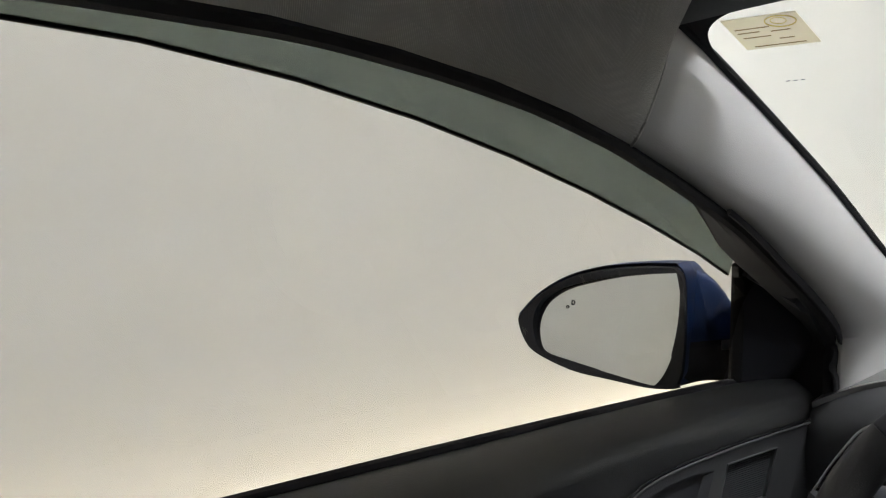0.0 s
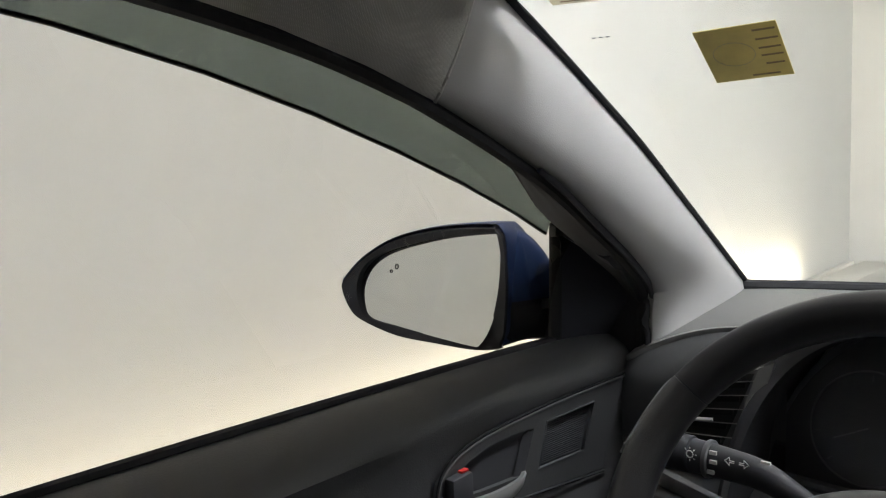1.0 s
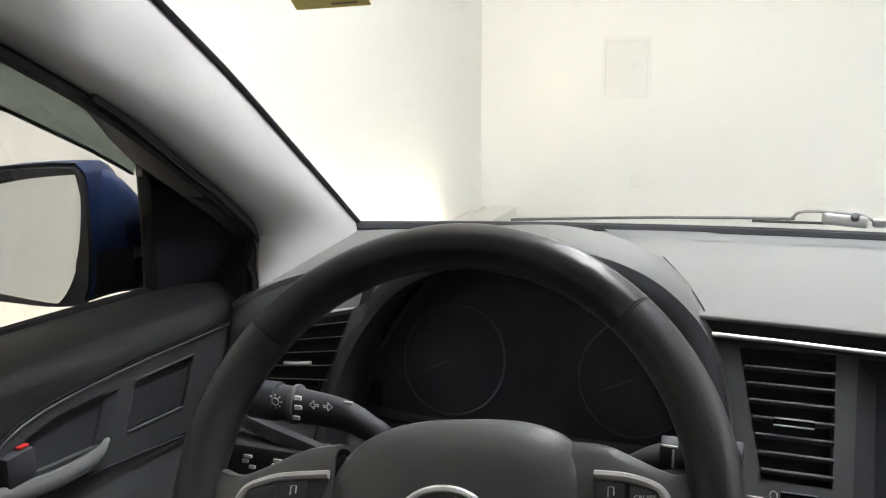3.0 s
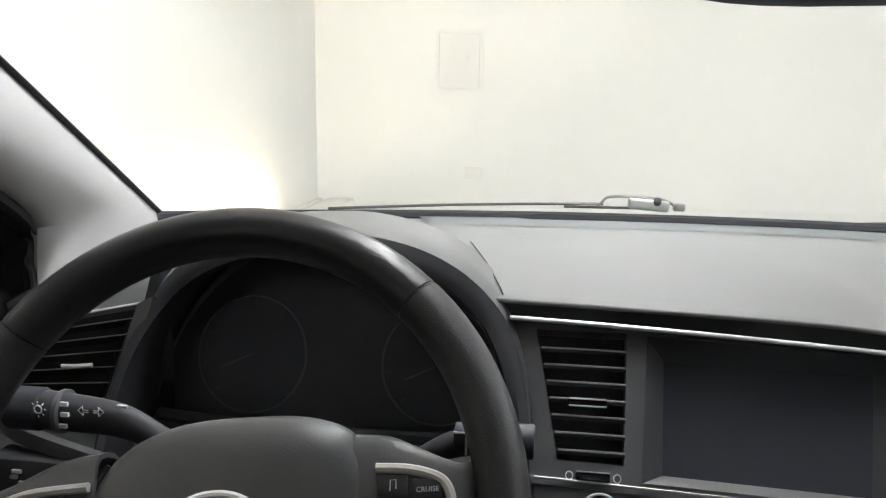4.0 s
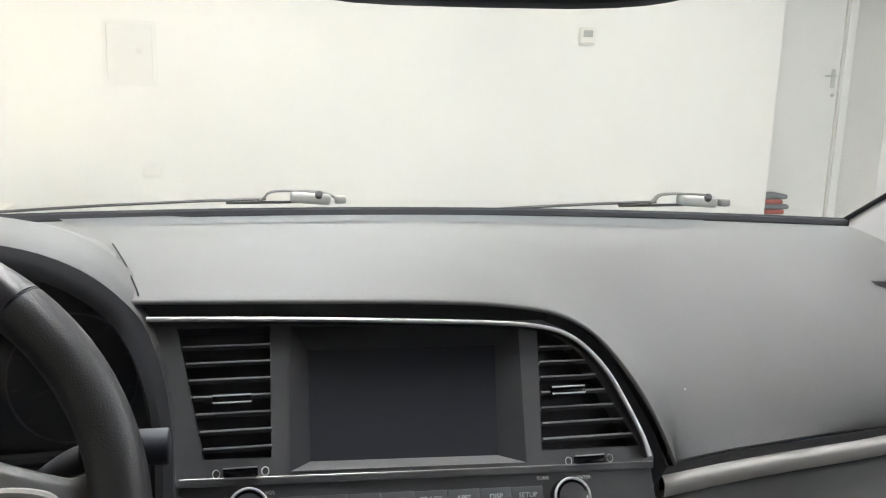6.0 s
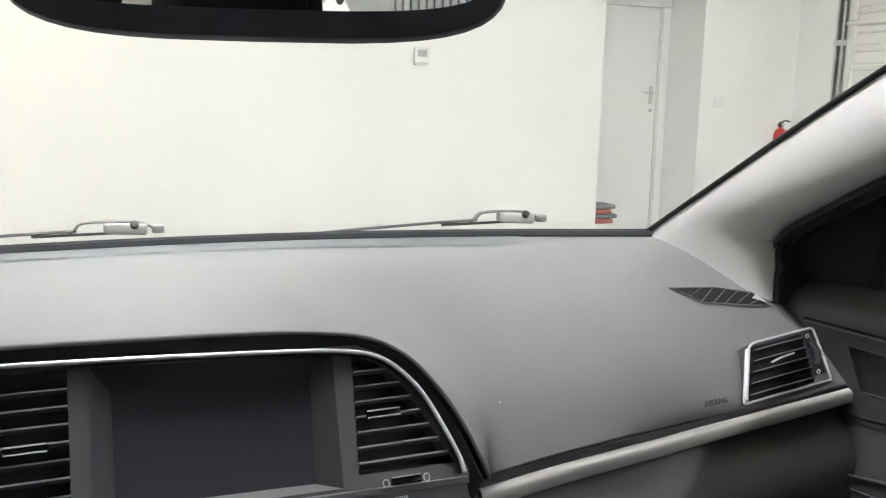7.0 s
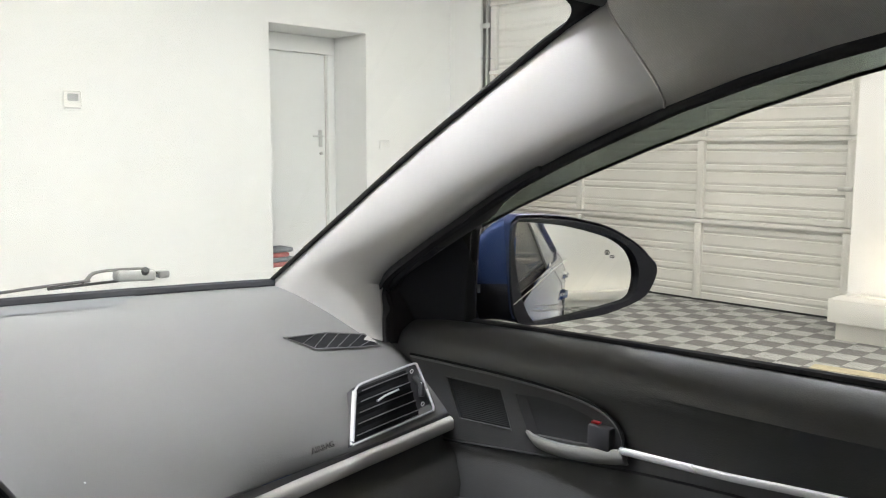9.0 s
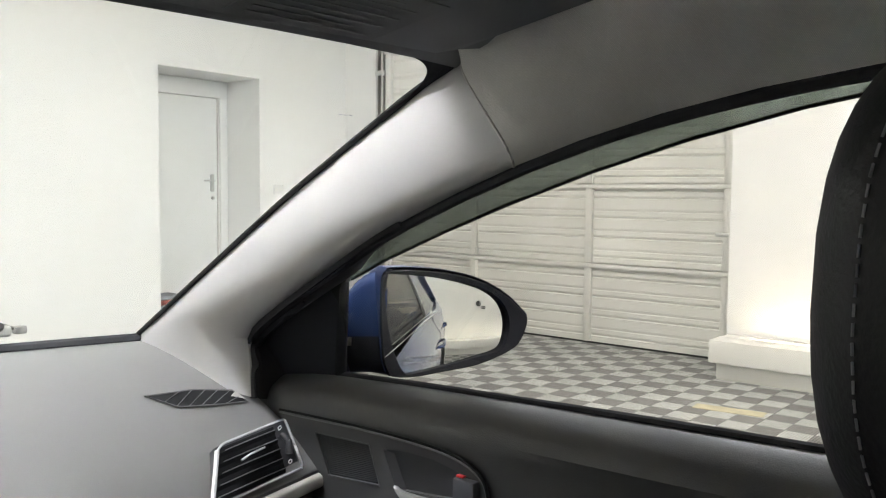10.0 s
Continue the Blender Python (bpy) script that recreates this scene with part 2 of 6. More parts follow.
def grid(rows, closed=False, thick=0.0, caps=False):
    """A sheet through rows of points; closed joins each row into a ring; thick gives it depth."""
    bm = bmesh.new()
    vs = [[bm.verts.new(p) for p in r] for r in rows]
    n = len(rows[0])
    for a, b in zip(vs, vs[1:]):
        for i in range(n if closed else n - 1):
            j = (i + 1) % n
            bm.faces.new((a[i], a[j], b[j], b[i]))
    if caps and closed:
        bm.faces.new(vs[0])
        bm.faces.new(vs[-1])
    if thick:
        bmesh.ops.recalc_face_normals(bm, faces=bm.faces)
        bmesh.ops.solidify(bm, geom=bm.faces[:], thickness=thick)
    return bm


def box(x0, x1, y0, y1, z0, z1, bevel=0.0, seg=2):
    bm = bmesh.new()
    bmesh.ops.create_cube(bm, size=1)
    for v in bm.verts:
        v.co = Vector(((x0 + x1) / 2 + v.co.x * (x1 - x0), (y0 + y1) / 2 + v.co.y * (y1 - y0), (z0 + z1) / 2 + v.co.z * (z1 - z0)))
    if bevel:
        bmesh.ops.bevel(bm, geom=bm.edges[:], offset=bevel, segments=seg, affect="EDGES", profile=0.5)
    return bm


def turned(bm, m):
    bmesh.ops.transform(bm, matrix=m, verts=bm.verts)
    return bm


def smooth_path(pts, n=8):
    """A Catmull-Rom curve through points."""
    p = [Vector(q) for q in pts]
    p = [p[0] * 2 - p[1]] + p + [p[-1] * 2 - p[-2]]
    out = []
    for i in range(1, len(p) - 2):
        for k in range(n):
            t = k / n
            a, b, c, d = p[i - 1:i + 3]
            out.append(0.5 * ((2 * b) + (c - a) * t + (2 * a - 5 * b + 4 * c - d) * t * t + (3 * b - a - 3 * c + d) * t ** 3))
    out.append(p[-2])
    return out


def at_share(path, u):
    """The point at a share u of a path's length."""
    d = [0.0]
    for a, b in zip(path, path[1:]):
        d.append(d[-1] + (b - a).length)
    s = max(0.0, min(1.0, u)) * d[-1]
    for i in range(len(path) - 1):
        if s <= d[i + 1] or i == len(path) - 2:
            k = (s - d[i]) / max(d[i + 1] - d[i], 1e-9)
            return path[i].lerp(path[i + 1], k)


def tube(path, r, seg=8, r2=None, up=(0, 0, 1), closed=False, taper=1.0):
    """A pipe along a path; r2 is its second half-width, across up; taper scales it toward the far end."""
    r2 = r2 or r
    rows = []
    n = len(path)
    for i, p in enumerate(path):
        a, b = (path[i - 1], path[(i + 1) % n]) if closed else (path[max(i - 1, 0)], path[min(i + 1, n - 1)])
        t = (Vector(b) - Vector(a)).normalized()
        s = t.cross(Vector(up))
        s = s.normalized() if s.length > 1e-5 else Vector((1, 0, 0))
        u = s.cross(t)
        f = 1 + (taper - 1) * i / (n - 1)
        rows.append([Vector(p) + s * r2 * f * math.cos(2 * math.pi * k / seg) + u * r * f * math.sin(2 * math.pi * k / seg) for k in range(seg)])
    if closed:
        rows.append(rows[0])
        bm = grid(rows, closed=True)
        bmesh.ops.remove_doubles(bm, verts=bm.verts, dist=1e-6)
        return bm
    return grid(rows, closed=True, caps=True)


def plate(outline, holes, place, depth, bevel=0.0):
    """A flat plate with holes: outlines in (u, v), laid into the world by place(u, v, off), depth behind its face."""
    bm = bmesh.new()
    edges = []
    for loop in [outline] + list(holes):
        vs = [bm.verts.new(place(u, v, 0)) for u, v in loop]
        edges += [bm.edges.new((vs[i], vs[(i + 1) % len(vs)])) for i in range(len(vs))]
    bmesh.ops.triangle_fill(bm, use_beauty=True, use_dissolve=True, edges=edges)
    back = Vector(place(0, 0, -depth)) - Vector(place(0, 0, 0))
    r = bmesh.ops.extrude_face_region(bm, geom=bm.faces[:])
    bmesh.ops.translate(bm, verts=[g for g in r["geom"] if isinstance(g, bmesh.types.BMVert)], vec=back)
    if bevel:
        bmesh.ops.recalc_face_normals(bm, faces=bm.faces)
        es = [e for e in bm.edges if len(e.link_faces) == 2 and e.calc_face_angle(0) > 1.0]
        bmesh.ops.bevel(bm, geom=es, offset=bevel, segments=2, affect="EDGES", profile=0.5)
    return bm


def disc(c, axis, r, depth, seg=24, bevel=0.0):
    bm = bmesh.new()
    bmesh.ops.create_cone(bm, cap_ends=True, segments=seg, radius1=r, radius2=r, depth=depth)
    if bevel:
        es = [e for e in bm.edges if e.calc_face_angle(0) > 1.0]
        bmesh.ops.bevel(bm, geom=es, offset=bevel, segments=2, affect="EDGES", profile=0.5)
    return turned(bm, Matrix.Translation(c) @ Vector(axis).to_track_quat("Z", "Y").to_matrix().to_4x4())


def words(text, size, m, mat, parent, depth=0.0003, name="lettering"):
    cu = bpy.data.curves.new(name, "FONT")
    cu.body, cu.size, cu.align_x, cu.align_y, cu.extrude = text, size, "CENTER", "CENTER", depth
    cu.resolution_u = 2
    tmp = bpy.data.objects.new(name, cu)
    scene.collection.objects.link(tmp)
    me = bpy.data.meshes.new_from_object(tmp.evaluated_get(bpy.context.evaluated_depsgraph_get()))
    bpy.data.objects.remove(tmp)
    me.transform(m)
    me.materials.clear()
    me.materials.append(mat)
    me.name = name
    return put(new(name, me), parent)


def facing(at, right, up):
    """A pose whose x runs along right and y along up."""
    r, u = Vector(right).normalized(), Vector(up).normalized()
    n = r.cross(u).normalized()
    u = n.cross(r)
    return Matrix(((r.x, u.x, n.x, at[0]), (r.y, u.y, n.y, at[1]), (r.z, u.z, n.z, at[2]), (0, 0, 0, 1)))


# ---- the garage ----
XL, XR, YF, YB, H = -1.98, 5.99, 6.07, -4.6, 2.9
DOOR_X0, DOOR_X1, DOOR_Z, DOOR_DEEP = 3.90, 4.92, 2.20, 0.57


def structure(name, bm, mat, label, smooth=False):
    ob = part(name, bm, mat, None, smooth=smooth)
    return tagged(ob, label, name.split("_")[0], kind="structure")


floor = structure("floor", box(XL - 0.2, XR + 0.3, YB - 0.2, YF + 1.0, -0.2, -0.014), SLAB, "garage floor slab under chequered plastic tiles")
wall_front = structure("wall_front", plate(
    [(XL - 0.2, -0.1), (XR + 0.3, -0.1), (XR + 0.3, H + 0.1), (XL - 0.2, H + 0.1)],
    [[(DOOR_X0, 0.0), (DOOR_X1, 0.0), (DOOR_X1, DOOR_Z), (DOOR_X0, DOOR_Z)]],
    lambda u, v, off: Vector((u, YF - off, v)), DOOR_DEEP), WALL, "smooth white painted garage wall with a deep doorway")
wall_left = structure("wall_left", box(XL - 0.2, XL, YB, YF, -0.1, H + 0.1), WALL, "plain white painted wall lit from its ledge")
wall_back = structure("wall_back", box(XL - 0.2, XR + 0.3, YB - 0.2, YB, -0.1, H + 0.1), WALL, "plain white garage back wall")
wall_right_front = structure("wall_right_front", box(XR, XR + 0.2, 5.62, YF, -0.1, H + 0.1), WALL, "short white wall beside the sectional door")
wall_right_back = structure("wall_right_back", box(5.66, XR + 0.2, YB, 2.02, -0.1, H + 0.1), WALL, "white painted wall pier beside the sectional door")
wall_right_top = structure("wall_right_top", box(XR, XR + 0.2, 2.02, 5.62, 2.62, H + 0.1), WALL, "white wall strip over the sectional door")
ceiling = structure("ceiling", box(XL - 0.2, XR + 0.3, YB - 0.2, YF + 0.6, H, H + 0.15), CEIL, "flat white garage ceiling")


def ledge(name, wall, out, y0, y1, strip, stop, width=0.28, slot=0.112):
    """A plinth along a wall at x = wall, reaching out by width: set-back foot, slab, and a light strip sunk in a slot."""
    t = thing(name, (wall + out * width / 2, (y0 + y1) / 2, 0), "white painted plinth ledge with a hidden light strip", "ledge", kind="structure")

    def across(a, b):
        return sorted((wall + out * a, wall + out * b))

    part("foot", box(*across(0, width - 0.07), y0 + 0.01, y1 - 0.03, 0, 0.115), LEDGE, t, smooth=False)
    part("slab", box(*across(slot + 0.043, width), y0, y1, 0.115, 0.262, 0.006), LEDGE, t)
    part("back_slab", box(*across(0, slot - 0.012), y0, y1, 0.115, 0.258, 0.004), LEDGE, t)
    part("channel", box(*across(slot - 0.012, slot + 0.043), y0, y1, 0.115, 0.236), LEDGE, t, smooth=False)
    part("light_strip", box(*across(slot, slot + 0.03), y0 + 0.15, y1 - stop, 0.238, 0.246), strip, t, "glowing warm white light strip", smooth=False)
    return t


ledge("ledge_left", XL, 1, YB + 0.1, YF - 0.002, STRIP, 1.05, slot=0.05)
# ledge and faint strip added to brighten the back wall in the door mirror
ledge_back_added = thing("ledge_back_added", (2.9, YB + 0.15, 0), "white painted plinth ledge with a hidden light strip", "ledge", kind="structure")
part("foot", box(0.50, 5.25, YB, YB + 0.21, 0, 0.115), LEDGE, ledge_back_added, smooth=False)
part("slab", box(0.50, 5.25, YB + 0.155, YB + 0.28, 0.115, 0.262, 0.006), LEDGE, ledge_back_added)
part("back_slab", box(0.50, 5.25, YB, YB + 0.10, 0.115, 0.258, 0.004), LEDGE, ledge_back_added)
part("channel", box(0.50, 5.25, YB + 0.10, YB + 0.155, 0.115, 0.236), LEDGE, ledge_back_added, smooth=False)
part("light_strip", box(0.60, 5.15, YB + 0.112, YB + 0.142, 0.238, 0.246), STRIP_FILL, ledge_back_added, "glowing warm white light strip", smooth=False)
ledge("ledge_right", 5.66, -1, YB + 0.1, 2.00, STRIP_LOW, 0.22, width=0.36)


def ceiling_light(x, y, along_y=True):
    l, w = 1.25, 0.14
    a, b = (w / 2, l / 2) if along_y else (l / 2, w / 2)
    t = thing("ceiling_light", (x, y, H), "white batten lamp fixed to the ceiling", "ceiling light", "garage batten lamps")
    part("housing", box(x - a, x + a, y - b, y + b, H - 0.05, H, 0.008), DOORWHITE, t)
    part("diffuser", box(x - a + 0.01, x + a - 0.01, y - b + 0.01, y + b - 0.01, H - 0.075, H - 0.05, 0.004), LAMP, t, "glowing white diffuser")


for lx in (0.05, 3.8):
    for ly in (-3.0, -0.9, 1.2, 3.3):
        ceiling_light(lx, ly)


def house_door():
    y = YF + DOOR_DEEP - 0.06
    t = thing("door_1", ((DOOR_X0 + DOOR_X1) / 2, y, 0), "white flush door with a lever handle in a deep reveal", "door", kind="structure")
    part("leaf", box(DOOR_X0 + 0.05, DOOR_X1 - 0.085, y - 0.01, y + 0.03, 0.01, 2.04, 0.003), DOORWHITE, t)
    for x0, x1, z0, z1 in ((DOOR_X0 + 0.003, DOOR_X0 + 0.05, 0, 2.041), (DOOR_X1 - 0.085, DOOR_X1 - 0.003, 0, 2.041), (DOOR_X0 + 0.003, DOOR_X1 - 0.003, 2.043, 2.197)):
        part("frame", box(x0, x1, y - 0.04, y + 0.05, z0, z1, 0.004), DOORWHITE, t)
    part("stop_bead", box(DOOR_X1 - 0.105, DOOR_X1 - 0.088, y - 0.03, y + 0.03, 0, 2.04, 0.002), STEELWHITE, t)
    h = part("handle_plate", box(DOOR_X1 - 0.18, DOOR_X1 - 0.14, y - 0.022, y - 0.01, 1.18, 1.34, 0.004), ALU, t, "brushed metal handle plate")
    part("lever", tube([Vector((DOOR_X1 - 0.16, y - 0.02, 1.28)), Vector((DOOR_X1 - 0.16, y - 0.06, 1.28)), Vector((DOOR_X1 - 0.27, y - 0.06, 1.28))], 0.008), ALU, h)
    part("lock_cylinder", disc((DOOR_X1 - 0.16, y - 0.025, 1.12), (0, -1, 0), 0.014, 0.02), ALU, t)
    part("closing_panel", box(DOOR_X0 - 0.1, DOOR_X1 + 0.1, y + 0.06, y + 0.09, -0.05, DOOR_Z + 0.1), DOORWHITE, t, smooth=False)


house_door()


def sectional_door():
    x = XR + 0.02
    y0, y1 = 2.02, 5.52
    t = thing("garage_door", (x, (y0 + y1) / 2, 0), "closed white ribbed sectional garage door", "garage door", kind="structure")
    h = 0.63
    for k in range(4):
        z0 = 0.012 + k * h
        prof = [(0.0, 0.0)]
        for r in range(4):
            a = h * (r + 0.25) / 4.05
            prof += [(0.0, a), (0.011, a + 0.005), (0.012, a + 0.016), (0.0, a + 0.036)]
            prof += [(0.0, a + 0.058), (0.006, a + 0.063), (0.006, a + 0.072), (0.0, a + 0.090)]
        prof += [(0.0, h - 0.002), (0.004, h - 0.0005)]
        rows = [[Vector((x + px, y, z0 + pz)) for px, pz in prof] for y in (y0, (y0 + y1) / 2, y1)]
        s = part("section", grid(rows, thick=0.012), STEELWHITE, t, smooth=False)
        part("hinge_rail", box(x - 0.046, x + 0.004, y0, y1, z0 + h - 0.034, z0 + h - 0.001, 0.004), STEELWHITE, s)
        for py in (2.16, 3.28, 4.43, 5.47):
            part("stile", box(x - 0.044, x + 0.002, py - 0.030, py + 0.030, z0 + 0.004, z0 + h - 0.035, 0.004), STEELWHITE, s)
    part("bottom_seal", box(x - 0.02, x + 0.02, y0, y1, -0.004, 0.014, 0.003), RUBBER, t, "dark rubber bottom seal")
    part("latch", box(x - 0.050, x - 0.028, 2.14, 2.24, 0.895, 0.925, 0.004), ALU, t, "small dark metal latch")
    for py in (5.535, 5.60):
        part("track", box(x - 0.06, x - 0.02, py - 0.012, py + 0.012, 0.0, 2.85, 0.003), ALU, t, "grey steel guide track")
    for pz in (0.5, 1.1, 1.7, 2.3):
        part("track_bracket", box(x - 0.058, x + 0.0, 5.50, 5.63, pz, pz + 0.05, 0.003), ALU, t)
    part("outer_skin", box(x + 0.05, x + 0.07, y0 - 0.05, y1 + 0.15, -0.05, 2.7), STEELWHITE, t, smooth=False)


sectional_door()


def thermostat():
    x, z, y = 2.283, 1.504, YF
    t = thing("thermostat", (x, y, z), "white wall thermostat with a grey display", "thermostat")
    part("body", box(x - 0.06, x + 0.06, y - 0.025, y, z - 0.055, z + 0.055, 0.008), LEDGE, t)
    part("display", box(x - 0.038, x + 0.038, y - 0.028, y - 0.0245, z - 0.012, z + 0.038, 0.002), DISPLAYG, t, "grey display")
    part("base_lip", box(x - 0.055, x + 0.055, y - 0.022, y, z - 0.072, z - 0.057, 0.003), FAINT, t)


def access_panel():
    x0, x1, z0, z1, y = -1.10, -0.76, 1.05, 1.482, YF
    t = thing("access_panel", ((x0 + x1) / 2, y, z0), "flush white metal access panel in the wall", "panel")
    part("frame", plate([(x0, z0), (x1, z0), (x1, z1), (x0, z1)], [[(x0 + 0.025, z0 + 0.025), (x1 - 0.025, z0 + 0.025), (x1 - 0.025, z1 - 0.025), (x0 + 0.025, z1 - 0.025)]],
                        lambda u, v, off: Vector((u, y - 0.008 - off, v)), 0.008), PANELG, t, smooth=False)
    part("cover", box(x0 + 0.028, x1 - 0.028, y - 0.006, y, z0 + 0.028, z1 - 0.028, 0.002), PANELG, t)
    part("lock", disc((-0.874, y - 0.010, 1.282), (0, -1, 0), 0.022, 0.012), FAINT, t, "small grey lock")
    part("screw", disc((-0.775, y - 0.010, 1.07), (0, -1, 0), 0.010, 0.008), FAINT, t)


def wall_socket(x, z):
    t = thing("wall_socket", (x, YF, z), "white plastic wall socket", "socket", "wall sockets")
    part("plate", box(x - 0.06, x + 0.06, YF - 0.01, YF, z - 0.04, z + 0.04, 0.004), PANELG, t)
    for dx in (-0.028, 0.028):
        part("outlet", disc((x + dx, YF - 0.0105, z), (0, -1, 0), 0.019, 0.006), LEDGE, t)


def extinguisher():
    x, y, z = 5.80, YF - 0.075, 0.62
    t = thing("fire_extinguisher", (x, y, z), "red fire extinguisher hung on the white wall", "fire extinguisher")
    rows = []
    for r, h in ((0.02, 0.0), (0.052, 0.005), (0.058, 0.02), (0.058, 0.31), (0.045, 0.345), (0.022, 0.36), (0.02, 0.375)):
        rows.append([Vector((x + r * math.cos(a * math.pi / 10), y + r * math.sin(a * math.pi / 10), z + h)) for a in range(20)])
    part("cylinder", grid(rows, closed=True, caps=True), RED, t)
    part("valve", box(x - 0.02, x + 0.02, y - 0.02, y + 0.02, z + 0.37, z + 0.41, 0.004), BLACKP, t)
    part("handle", tube([Vector((x - 0.02, y, z + 0.41)), Vector((x + 0.03, y - 0.02, z + 0.43)), Vector((x + 0.075, y - 0.03, z + 0.42))], 0.008), BLACKP, t)
    part("gauge", disc((x, y - 0.025, z + 0.39), (0, -1, 0), 0.014, 0.012), ALU, t)
    part("label_band", disc((x, y, z + 0.18), (0, 0, 1), 0.0586, 0.09, 20), PRINT, t, "pale label with unreadable lines")
    part("bracket", box(x - 0.015, x + 0.015, y + 0.05, YF, z + 0.26, z + 0.30, 0.003), ALU, t)


def folded_cloths():
    x, y = 4.02, 6.25
    t = thing("cloth_pile", (x, y, 0.0), "pile of folded red and grey cloths on a white box", "cloths")
    part("box", box(x - 0.10, x + 0.16, y - 0.1, y + 0.14, 0.0, 0.14, 0.008), LEDGE, t)
    for k, (m, dx) in enumerate(((CLOTH_R, 0.0), (CLOTH_G, 0.02), (CLOTH_R, -0.01), (CLOTH_G, 0.01))):
        part("cloth", box(x - 0.09 + dx, x + 0.13 + dx * 2, y - 0.09, y + 0.12, 0.14 + k * 0.042, 0.18 + k * 0.042, 0.016, 3), m, t)


def slatted_screen():
    """Upright white slats standing against the back wall."""
    x0, n, step = -1.36, 34, 0.052
    t = thing("slatted_screen", (x0 + n * step / 2, YB + 0.05, 0), "white screen of upright slats against the wall", "screen")
    part("backing", box(x0, x0 + n * step, YB + 0.002, YB + 0.02, 0.0, 2.15), CLOTH_G, t, "dark grey backing", smooth=False)
    slat = box(x0 + 0.004, x0 + 0.040, YB + 0.022, YB + 0.045, 0.0, 2.15, 0.003)
    first = part("slat", slat, PANELG, t)
    for k in range(1, n):
        ob = first.copy()
        scene.collection.objects.link(ob)
        ob.location = first.location + Vector((k * step, 0, 0))
    for z in (0.0, 2.11):
        part("rail", box(x0, x0 + n * step, YB + 0.047, YB + 0.06, z, z + 0.05, 0.003), PANELG, t)


slatted_screen()


def wall_fitting(x, z, mat, label):
    t = thing("wall_fitting", (x, YB, z), label, "wall fitting", "oval fittings on the wall")
    body = disc((0, 0, 0), (0, 1, 0), 0.034, 0.022, 24, 0.006)
    part("cover", turned(body, Matrix.Translation((x, YB + 0.011, z)) @ Matrix.Diagonal((1, 1, 2.0, 1))), mat, t)
    part("knob", disc((x, YB + 0.026, z + 0.02), (0, 1, 0), 0.010, 0.010, 16, 0.002), mat, t)


wall_fitting(-1.700, 1.045, RUBBER, "black oval fitting fixed to the white wall")
wall_fitting(-1.825, 1.050, DISPLAYG, "grey oval fitting fixed to the white wall")
thermostat()
access_panel()
wall_socket(-0.815, 0.478)
wall_socket(5.13, 1.205)
extinguisher()
folded_cloths()


# ---- the car: shell ----
WS_RISE = 0.515


def ws(x, z):
    """The windshield's place at a width and a height."""
    return Vector((x, 1.041 + 0.12 * (1 - (x / 0.691) ** 2) - (z - 0.974) / WS_RISE, z))


def mir(s, pts):
    return [Vector((p[0] * s, p[1], p[2])) for p in pts]


# The edge of the windshield along the pillar, and the inner edge of the door opening
EDGE_W = smooth_path([(0.700, 1.040, 0.972), (0.688, 0.931, 1.031), (0.672, 0.784, 1.110), (0.659, 0.665, 1.173), (0.653, 0.573, 1.221), (0.650, 0.510, 1.254), (0.6485, 0.455, 1.283), (0.641, 0.388, 1.309)])
EDGE_S = smooth_path([(0.726, 0.797, 0.915), (0.727, 0.801, 0.962), (0.722, 0.797, 1.003), (0.694, 0.700, 1.053), (0.673, 0.600, 1.100), (0.653, 0.500, 1.146), (0.636, 0.400, 1.184), (0.6195, 0.312, 1.2125)])
RAIL = smooth_path([(0.6195, 0.312, 1.2125), (0.6155, 0.285, 1.2205), (0.606, 0.200, 1.243), (0.599, 0.100, 1.262), (0.594, 0.000, 1.273), (0.592, -0.200, 1.280), (0.594, -0.500, 1.268), (0.604, -0.900, 1.230), (0.620, -1.150, 1.180)])

car = thing("car", (0, -0.4, 0), "blue four-door saloon car parked inside the garage", "car")


def car_glass():
    rows = []
    for k in range(13):
        z = 0.955 + (1.375 - 0.955) * k / 12
        w = 0.704 - 0.055 * k / 12
        rows.append([ws(w * (i / 16 * 2 - 1), z) for i in range(17)])
    g = part("windshield", grid(rows), WINDSHIELD, car, "clear curved windshield", shadow=False)
    part("windshield_seal", tube([ws(0.702 * (i / 24 * 2 - 1), 0.974) + Vector((0, -0.004, -0.005)) for i in range(25)], 0.0085, 8), DULLB, g, "black band along the glass base")
    for s in (1, -1):
        part("windshield_seal", tube(mir(s, [p + Vector((-0.002, -0.002, 0.003)) for p in EDGE_W]), 0.0036, 8), SEAL, g)
        # printed black corner of the glass
        arc = smooth_path([(0.645, 0, 1.262), (0.642, 0, 1.280), (0.638, 0, 1.293), (0.630, 0, 1.3030), (0.616, 0, 1.3095), (0.596, 0, 1.3135), (0.560, 0, 1.317)], 4)
        far = [Vector((0.668, 0, 1.26)), Vector((0.668, 0, 1.365)), Vector((0.57, 0, 1.365))]
        rim = far + arc[::-1]
        bm = bmesh.new()
        bm.faces.new([bm.verts.new(ws(s * p.x, p.z) + Vector((0, -0.003, -0.002))) for p in rim])
        bmesh.ops.triangulate(bm, faces=bm.faces[:])
        part("printed_corner", bm, SEAL, g, smooth=False)
    # rear screen
    rr = []
    for k in range(7):
        u = k / 6
        rr.append([Vector(((0.70 - 0.08 * u) * (i / 10 * 2 - 1), -1.95 + 0.62 * u - 0.06 * abs(i / 5 - 1) ** 2 * -1, 1.02 + 0.30 * u)) for i in range(11)])
    part("rear_window", grid(rr), REARGLASS, car, "tinted rear window", shadow=False)


car_glass()


